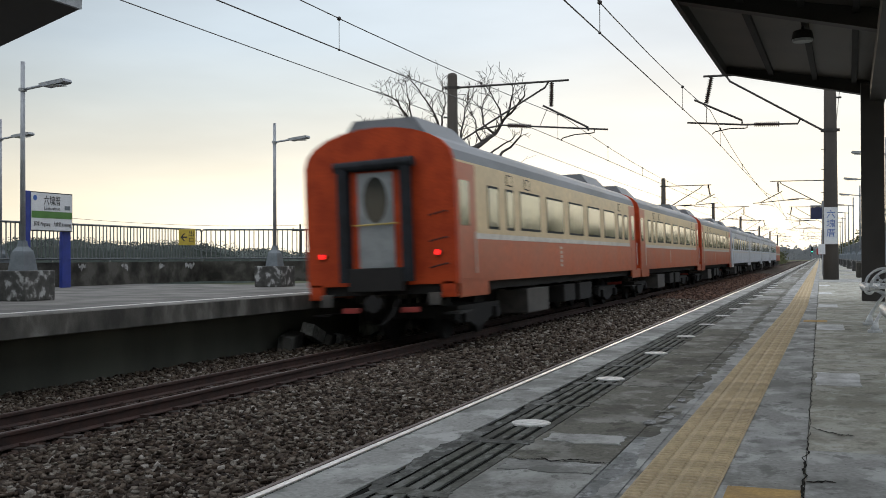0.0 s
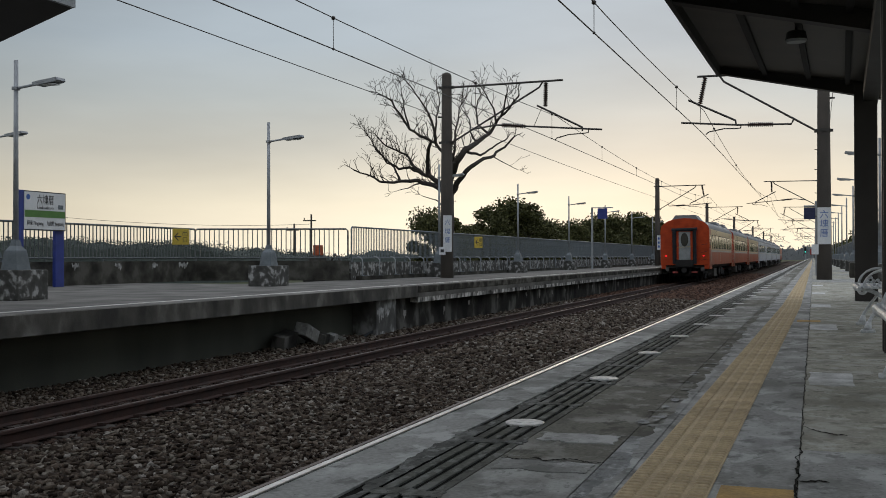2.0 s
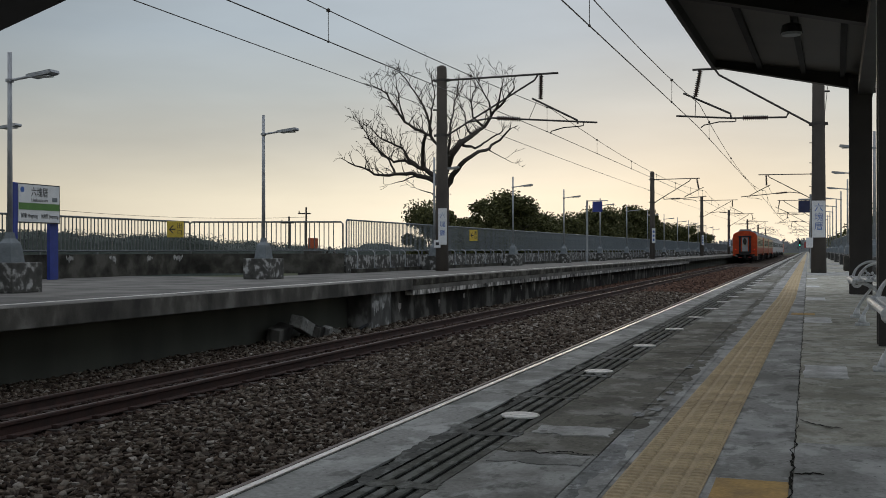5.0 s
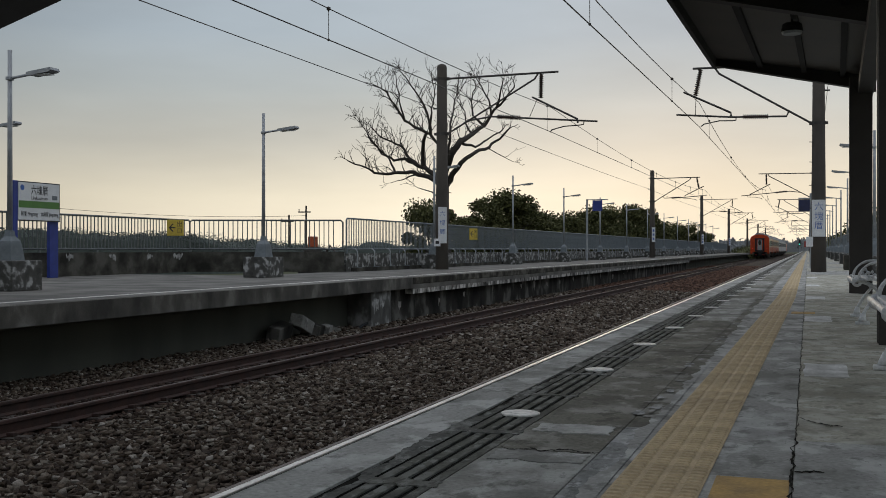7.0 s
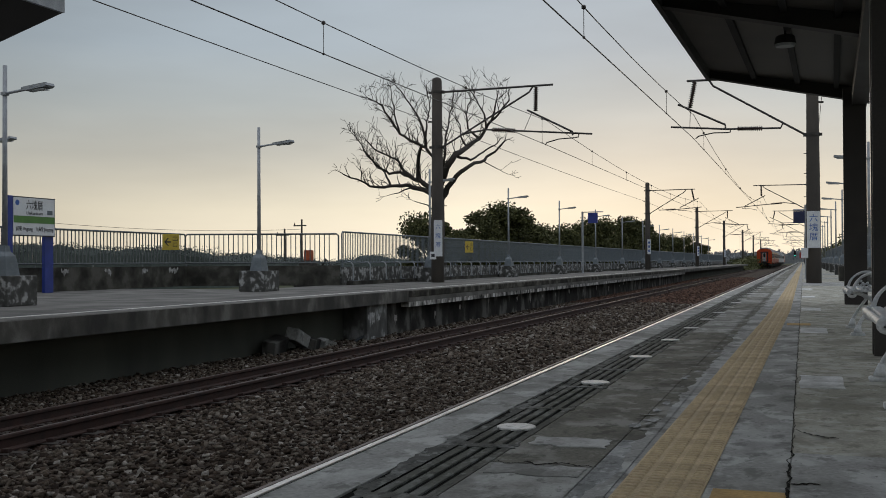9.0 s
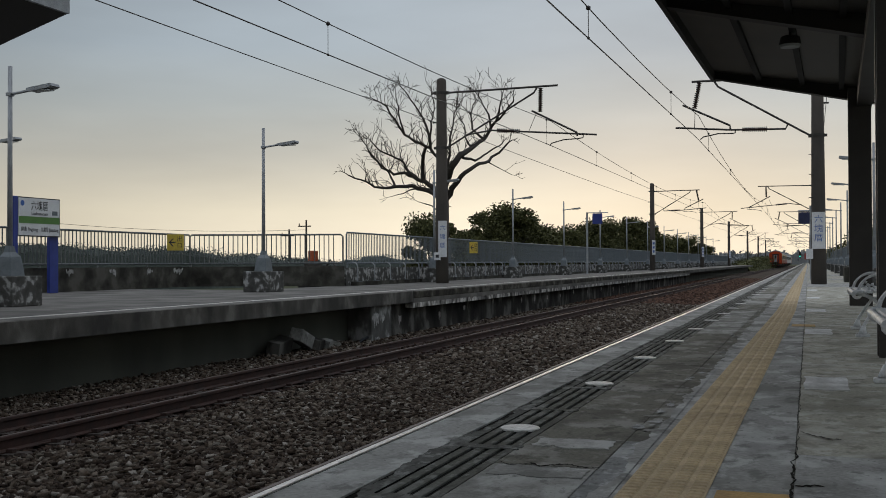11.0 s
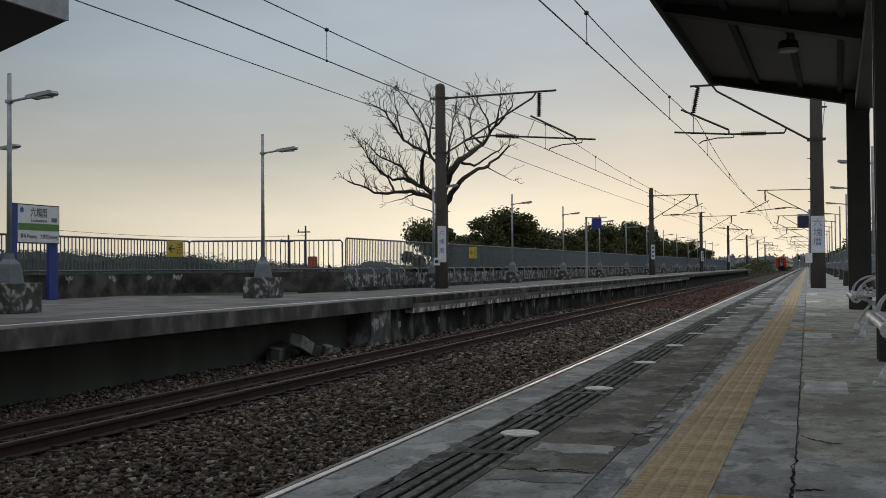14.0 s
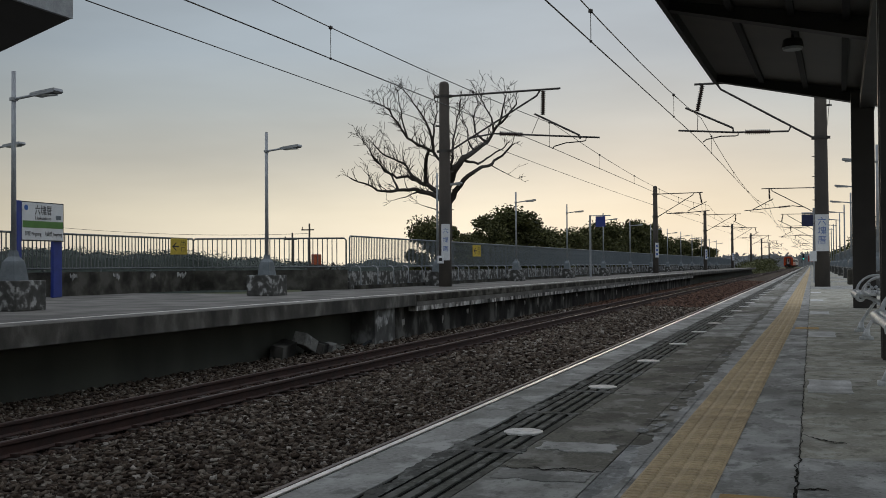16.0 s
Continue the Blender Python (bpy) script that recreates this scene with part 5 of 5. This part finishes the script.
    pts, y, drift = [], 1.5, 0.0
    while y < 40:
        drift = 0.7 * drift + rng.uniform(-1, 1) * (0.009 if y < 4.0 else 0.004)
        pts.append((-0.042 + drift, y, 0.0))
        y += rng.uniform(0.012, 0.05)
    bm = bmesh.new()
    wide = lambda y: (1.0 if y < 4.0 else 0.42 + 0.5 * max(0.0, noise.noise(Vector((0.0, y * 2.2, 5.0)))))
    ring = [(bm.verts.new((x - rng.uniform(0.0003, 0.006) * wide(y), y, 0.0040)), bm.verts.new((x + rng.uniform(0.0003, 0.007) * wide(y), y, 0.0040))) for x, y, _ in pts]
    for a, b in zip(ring, ring[1:]):
        bm.faces.new((a[0], a[1], b[1], b[0]))
    part("ragged_joint", bm, GROOVE, p, "dark ragged open joint")
    for start, heading, n in (((-0.04, 4.50), -0.5, 13), ((0.05, 4.36), -0.3, 8), ((-0.04, 8.4), 0.1, 10), ((-0.04, 3.4), 0.3, 9), ((0.5, 7.7), 0.05, 14), ((-1.02, 3.50), 0.0, 34)):
        bm = bmesh.new()
        x, y = start
        ring = []
        for k in range(n):
            w = 0.009 * math.sin(3.1 * (k + 1) / (n + 1)) * rng.uniform(0.2, 1.3) + 0.0008
            ring.append((bm.verts.new((x, y - w, 0.0041)), bm.verts.new((x, y + w * 1.6, 0.0041))))
            x += 0.009 + rng.uniform(0, 0.004)
            y += heading * 0.03 + rng.uniform(-0.02, 0.02)
        for a, b in zip(ring, ring[1:]):
            bm.faces.new((a[0], b[0], b[1], a[1]))
        part("crack", bm, GROOVE, p, "thin branching crack")
    # dark mortar with a ragged outer edge beside the grooves
    bm = bmesh.new()
    y, ring, wob = -2.0, [], 0.0
    while y < 60:
        wob = 0.86 * wob + rng.uniform(-0.011, 0.011)
        ring.append((bm.verts.new((-1.287 + wob + rng.uniform(-0.007, 0.007), y, 0.0025)), bm.verts.new((-1.236 + 0.3 * rng.uniform(-0.006, 0.006), y, 0.0025))))
        y += rng.uniform(0.012, 0.05)
    for a, b in zip(ring, ring[1:]):
        bm.faces.new((a[0], a[1], b[1], b[0]))
    part("mortar_seam", bm, TAR, p, "ragged dark mortar seam")
    # pale cement spread along the tactile strip, feathering out over the slabs
    bm = bmesh.new()
    y, ring, wob = -2.0, [], 0.0
    while y < 60:
        wob = 0.88 * wob + rng.uniform(-0.010, 0.010)
        ring.append((bm.verts.new((-0.592 + wob + rng.uniform(-0.006, 0.006), y, 0.0022)), bm.verts.new((-0.5572, y, 0.0022))))
        y += rng.uniform(0.015, 0.06)
    for a, b in zip(ring, ring[1:]):
        bm.faces.new((a[0], a[1], b[1], b[0]))
    part("cement_spread", bm, CONC_L, p, "ragged pale cement beside the tactile strip")
    for k in range(90):      # thin scuffs of pale cement on the slabs
        y, x = 4.3 + rng.random() ** 1.1 * 22, rng.uniform(-0.69, -0.60)
        part("cement_scuff", blotch(x, y, rng.uniform(0.008, 0.04), rng.uniform(0.02, 0.09), 0.0024 + 0.00004 * k, rng), rng.choice((MARGIN, CONC, CONC)), p)
    for k in range(40):      # mortar bridges over the grooves
        y = 2.6 + 1.05 * k + rng.uniform(-0.25, 0.25)
        part("mortar_bridge", ragged(-1.25, -1.02, y, y + rng.uniform(0.03, 0.09), -0.003, 0.0015, rng), rng.choice((TAR, RIDGE)), p)
    # round white covers on the grooved strip
    first = None
    for k in range(46):
        m = pose(-1.14 + 0.012 * min(k, 8), 4.25 + 1.69 * k, 0)
        if first is None:
            first = thing("round_cover", (0, 0, 0), "round pale cover disc on the grooved strip", "cover", "round covers along the edge")
            bm = tube([(0, 0, -0.004), (0, 0, 0.003), (0, 0, 0.005)], [0.082, 0.082, 0.077], 24)
            part("disc", bm, COVER, first)
            bm = tube([(0, 0, 0.004), (0, 0, 0.007)], [0.045, 0.042], 20)
            part("boss", bm, COVER, first)
            first.matrix_basis = m
        else:
            copy_thing(first, m)
    return p


def blotch(x, y, rx, ry, z, rng):
    """A thin flake lying flat, its outline frayed."""
    bm = bmesh.new()
    n = 22
    top = [bm.verts.new((x + rx * q * math.cos(6.2832 * k / n), y + ry * q * math.sin(6.2832 * k / n), z)) for k, q in enumerate([rng.uniform(0.45, 1.1) for _ in range(n)])]
    mid = bm.verts.new((x, y, z))
    for k in range(n):
        bm.faces.new((mid, top[k], top[(k + 1) % n]))
    return bm


def ragged(x0, x1, y0, y1, z0, z1, rng):
    n, out = 7, []
    for k in range(n):
        out.append((x0 + (x1 - x0) * k / n, y0 + rng.uniform(-0.02, 0.02)))
    for k in range(n):
        out.append((x1 + rng.uniform(-0.008, 0.008), y0 + (y1 - y0) * k / n))
    for k in range(n):
        out.append((x1 - (x1 - x0) * k / n, y1 + rng.uniform(-0.02, 0.02)))
    for k in range(n):
        out.append((x0 + rng.uniform(-0.008, 0.008), y1 - (y1 - y0) * k / n))
    return prism(out, "z", z0, z1)


def tile_mesh(material, name, w=0.256):
    bm = box(-w / 2 + 0.0015, w / 2 - 0.0015, -w / 2 + 0.0015, w / 2 - 0.0015, -0.03, 0.003)
    for i in range(4):
        for j in range(6):
            x, y = -w / 2 + w * (i + 0.5) / 4, -w / 2 + w * (j + 0.5) / 6
            a = [bm.verts.new((x + sx * 0.025, y + sy * 0.015, 0.003)) for sx, sy in ((-1, -1), (1, -1), (1, 1), (-1, 1))]
            b = [bm.verts.new((x + sx * 0.018, y + sy * 0.010, 0.0082)) for sx, sy in ((-1, -1), (1, -1), (1, 1), (-1, 1))]
            for k in range(4):
                bm.faces.new((a[k], a[(k + 1) % 4], b[(k + 1) % 4], b[k]))
            bm.faces.new(b)
    me = bpy.data.meshes.new(name)
    bm.to_mesh(me)
    bm.free()
    me.materials.append(material)
    return me


def strip_x(y):
    """The tactile strip's middle: it drifts a little away from the edge."""
    return -0.42 + 0.125 * min(1.0, max(0.0, (y - 2.5) / 13.0))


def build_tactile(p):
    me = tile_mesh(TACTILE, "tile")
    y, k = -6.0, 0
    while k < 290:
        shared("tactile_tile", me, p, pose(strip_x(y), y, 0.0, 0, 0, -0.55 if 2.5 < y < 15.5 else 0))
        y += 0.257
        k += 1
    part("tactile_rest", box(strip_x(y) - 0.13, strip_x(y) + 0.13, y - 0.13, FAR, -0.03, 0.008), TACTILE, p, "yellow tactile strip")
    part("strip_bed", box(-0.56, -0.255, -12, FAR, -0.04, -0.0005), CONC_L, p)
    for x0, x1, y0, y1 in ((-0.262, -0.052, 2.2, 3.27), (-0.17, 0.07, 11.76, 12.1)):
        part("orange_tile", box(x0, x1, y0, y1, -0.03, 0.003), TACTILE_O, p, "worn orange tactile slab")


def build_bench(at, first=None):
    if first is not None:
        return copy_thing(first, pose(*at))
    b = thing("park_bench", at, "white cast-iron platform bench with scrolled arms and slats", "bench", "white benches")
    for y in (-0.58, 0.58):
        f = part("end_frame", tube([(0.065, y, 0.05), (0.08, y, 0.12), (0.14, y, 0.22), (0.20, y, 0.30), (0.14, y, 0.36), (0.08, y, 0.385), (0.0, y, 0.40)], [0.024, 0.016, 0.015, 0.017, 0.018, 0.018, 0.016], 10), WHITE_ENAMEL, b, "curved white cast-iron frame", smooth=True)
        part("foot", box(0.0, 0.125, y - 0.035, y + 0.035, 0.0, 0.03, 0.01), WHITE_ENAMEL, f)
        part("ankle", tube([(0.062, y, 0.03), (0.064, y, 0.06), (0.072, y, 0.10)], [0.040, 0.030, 0.02], 12), WHITE_ENAMEL, f, smooth=True)
        arc = [(0.03 + 0.19 * (1 - math.cos(a)), y, 0.41 + 0.165 * math.sin(a)) for a in [math.pi * k / 20 for k in range(0, 13)]] + [(0.38, y, 0.54), (0.47, y, 0.49), (0.52, y, 0.43)]
        part("armrest", tube(arc, [0.012 + 0.002 * math.sin(k) for k in range(len(arc))], 10), WHITE_ENAMEL, f, "scrolled armrest", smooth=True)
        bm = bmesh.new()
        for k in range(5):
            a = k * 1.257
            bmesh.ops.create_icosphere(bm, subdivisions=2, radius=0.0125, matrix=Matrix.Translation((0.14 + 0.026 * math.cos(a), y, 0.455 + 0.026 * math.sin(a))) @ Matrix.Diagonal((1.2, 0.7, 1.2, 1)))
        part("rosette", bm, WHITE_ENAMEL, f, "flower-shaped ornament", smooth=True)
        part("scroll", tube([(0.02 + 0.045 * math.cos(a) * (1 - a / 14), y, 0.385 + 0.04 * math.sin(a) * (1 - a / 14)) for a in [0.5 * k for k in range(16)]], 0.015, 8), WHITE_ENAMEL, f, smooth=True)
        part("back_leg", tube([(0.18, y, 0.30), (0.32, y, 0.33), (0.42, y, 0.20), (0.48, y, 0.02)], 0.018, 10), WHITE_ENAMEL, f, smooth=True)
        part("back_post", tube([(0.42, y, 0.36), (0.50, y, 0.60), (0.56, y, 0.82)], 0.024, 8), WHITE_ENAMEL, f, smooth=True)
    for k in range(6):
        part("seat_slat", box(0.015 + 0.072 * k, 0.075 + 0.072 * k, -0.64, 0.64, 0.40, 0.425, 0.008), WHITE_ENAMEL, b)
    part("seat_front", tube([(-0.01, -0.64, 0.40), (-0.01, 0.64, 0.40)], 0.020, 16), WHITE_ENAMEL, b, "rounded front slat", smooth=False)
    for k in range(3):
        part("back_slat", box(0.47 + 0.03 * k, 0.49 + 0.03 * k, -0.64, 0.64, 0.52 + 0.11 * k, 0.60 + 0.11 * k, 0.006), WHITE_ENAMEL, b)
    return b


CAN_TURN = 1.36    # the near canopy stands a degree off the line


def build_near_canopy():
    c = thing("platform_canopy", (0, 0, 0), "dark brown steel platform canopy on stout columns", "canopy", rz=-CAN_TURN)
    X0, X1, X2, XB = -1.92, 0.25, 0.6, 2.6
    Z0, Z1 = 3.80, 3.42
    Y0, Y1 = -3.0, 18.1
    slope = (Z1 - Z0) / (X1 - X0)
    zz = lambda x: Z0 + slope * (x - X0) if x < X2 else Z0 + slope * (X2 - X0) - slope * (x - X2)
    # roof sheet with ribs
    part("roof_sheet", prism([(X0, zz(X0) + 0.10), (X2, zz(X2) + 0.10), (XB, zz(XB) + 0.10), (XB, zz(XB) + 0.14), (X2, zz(X2) + 0.14), (X0, zz(X0) + 0.14)], "y", Y0, Y1), SHEET, c, "grey profiled roof sheets")
    part("end_fascia", prism([(X0, zz(X0) - 0.02), (X2, zz(X2) - 0.14), (X2, zz(X2) + 0.18), (X0, zz(X0) + 0.20)], "y", Y1, Y1 + 0.06), CANOPY, c, "dark end fascia")
    part("end_flange", prism([(X0, zz(X0) - 0.03), (X2, zz(X2) - 0.15), (X2, zz(X2) - 0.135), (X0, zz(X0) - 0.015)], "y", Y1 - 0.10, Y1 + 0.07), CANOPY, c)
    part("front_fascia", box(X0 - 0.03, X0 + 0.03, Y0, Y1 + 0.06, Z0 - 0.06, Z0 + 0.22), CANOPY, c, "dark front fascia")
    for y in (-1.1, 3.5, 8.2, 12.8):
        r = part("rafter", prism([(X0 + 0.03, zz(X0) - 0.02), (X2, zz(X2) - 0.16), (X2, zz(X2) + 0.10), (X0 + 0.03, zz(X0) + 0.10)], "y", y - 0.02, y + 0.02), CANOPY, c, "tapered steel rafter")
        part("flange", prism([(X0 + 0.03, zz(X0) - 0.035), (X2, zz(X2) - 0.175), (X2, zz(X2) - 0.16), (X0 + 0.03, zz(X0) - 0.02)], "y", y - 0.10, y + 0.10), CANOPY, r)
    for x in (-1.17, -0.49, 0.10):
        part("purlin", box(x - 0.04, x + 0.04, Y0, Y1, zz(x) + 0.02, zz(x) + 0.10), PURLIN, c)
    for y, dx in ((-1.0, 0.06), (8.3, 0.03), (17.6, -0.06)):
        col = part("column", box(0.25 + dx, 0.59 + dx, y - 0.05, y + 0.05, 0, 3.4, 0.01), CANOPY, c, "dark steel column")
        part("web", box(0.265 + dx, 0.575 + dx, y - 0.17, y - 0.05, 0, 3.35), CANOPY, col)
        part("flange", box(0.255 + dx, 0.585 + dx, y - 0.20, y - 0.17, 0, 3.35, 0.006), CANOPY, col)
        part("gutter_pipe", tube([(0.68, y - 0.1, 0), (0.68, y - 0.1, 3.3)], 0.05, 12), GALV, col)
    part("valley_beam", box(0.32, 0.54, Y0, Y1, 3.1, 3.3), CANOPY, c)
    lamp = thing("canopy_lamp", (-0.19, 13.8, 3.38), "round dark canopy lamp with a pale lens", "ceiling lamp")
    part("housing", tube([(0, 0, 0.14), (0, 0, 0.125), (0, 0, 0.03)], [0.09, 0.115, 0.135], 20), BLACK, lamp)
    part("lens", tube([(0, 0, 0.03), (0, 0, 0.0)], [0.128, 0.115], 20), DOOR_GREY, lamp)
    part("stem", tube([(0, 0, 0.13), (0, 0, 0.30)], 0.015, 8), BLACK, lamp)


def build_far_canopy():
    c = thing("platform_canopy", (0, 0, 0), "dark steel canopy end over the far platform", "canopy")
    X0, X1, Y1 = -9.62, -13.6, 11.8
    z = lambda x: 4.14 + 0.30 * (x - X0) if x > X1 else 2.93
    part("roof_sheet", prism([(X0, z(X0) + 0.06), (X1, z(X1) + 0.06), (X1, z(X1) + 0.10), (X0, z(X0) + 0.10)], "y", -10, Y1), SHEET, c)
    part("end_fascia", prism([(X0, z(X0)), (X1, z(X1)), (X1, z(X1) + 0.25), (X0, z(X0) + 0.25)], "y", Y1, Y1 + 0.06), CANOPY, c)
    part("soffit", prism([(X0, z(X0)), (X1, z(X1)), (X1, z(X1) + 0.02), (X0, z(X0) + 0.02)], "y", -10, Y1), CANOPY, c, "dark underside")
    part("front_fascia", box(X0, X0 + 0.05, -10, Y1 + 0.06, z(X0), z(X0) + 0.30), GALV, c, "pale grey front fascia")
    for y in (-6, 2, 9.5):
        part("column", box(-13.2, -12.9, y - 0.15, y + 0.15, 0, 3.0, 0.01), CANOPY, c)


def build_right_side():
    """Railing, lamps and low wall beyond the canopy on the near platform."""
    w = thing("low_wall", label="low pale wall at the back of the near platform", category="wall", kind="structure")
    part("wall_panel", box(2.05, 2.25, 37, 330, 0, 0.55), PEEL, w)
    part("bush_bed", box(1.1, 2.0, 36.4, 37.2, 0, 0.5, 0.04), LOW_WALL, w)


# ---- build ----
build_ground()
build_far_platform()
NEAR = build_near_platform()
build_low_wall()
build_track(TRACK_L, CANT, "rusty two-rail railway track on brown ballast")
build_track(TRACK_R, 0, "railway track close under the near platform's edge", RAIL_SHINE, 0.2)
build_near_canopy()
build_far_canopy()
build_right_side()
lamp0 = build_lamp(-12.55, 14.06, 1)
build_lamp(-18.25, 19.7, 1, lamp0)
for y in (22.65, 35.0, 45.5, 55.9, 66.4, 76.8, 87.3, 97.8, 108.3, 118.8, 129.3, 139.8, 150.3):
    build_lamp(-12.55 if y > 20 else -12.5, y, 1, lamp0)
for y in (31.5, 42, 52.5, 63, 73.5, 84, 94.5, 105):
    build_lamp(1.75, y, -1, lamp0)
mast_a = build_mast(MAST_X, MAST_Y[0], 1)
mast_b = build_mast(0.30, MAST_Y[0], -1, pull=True)
for k, y in enumerate(MAST_Y[1:]):
    build_mast(MAST_X, y, 1, mast_a if k % 2 else mast_b)
    build_mast(0.42, y, -1, mast_b if k % 2 else mast_a)
build_mast_signs()
build_wires()
build_fence(WALL_LINE[0], WALL_LINE[1], FENCE_BACKLIT)
build_fence(WALL_LINE[1], (-13.36, 29.02), FENCE_BACKLIT)
build_fence((LOWALL, 29.25), (LOWALL, 192), z0=0.67, z1=1.63, gap=0.13, thick=0.014)
build_fence((2.15, 37), (2.15, 110), z0=0.6, z1=1.55, gap=0.2)
build_supports()
build_name_sign()
build_yellow_signs()
build_debris()
build_beyond_fence()
build_track_signals()
build_tree()
build_woods()
bench0 = build_bench((0.405, 10.84, 0))
build_bench((0.35, 5.87, 0), bench0)
build_tactile(NEAR)
build_ballast()
TRAIN = build_train()
motions()
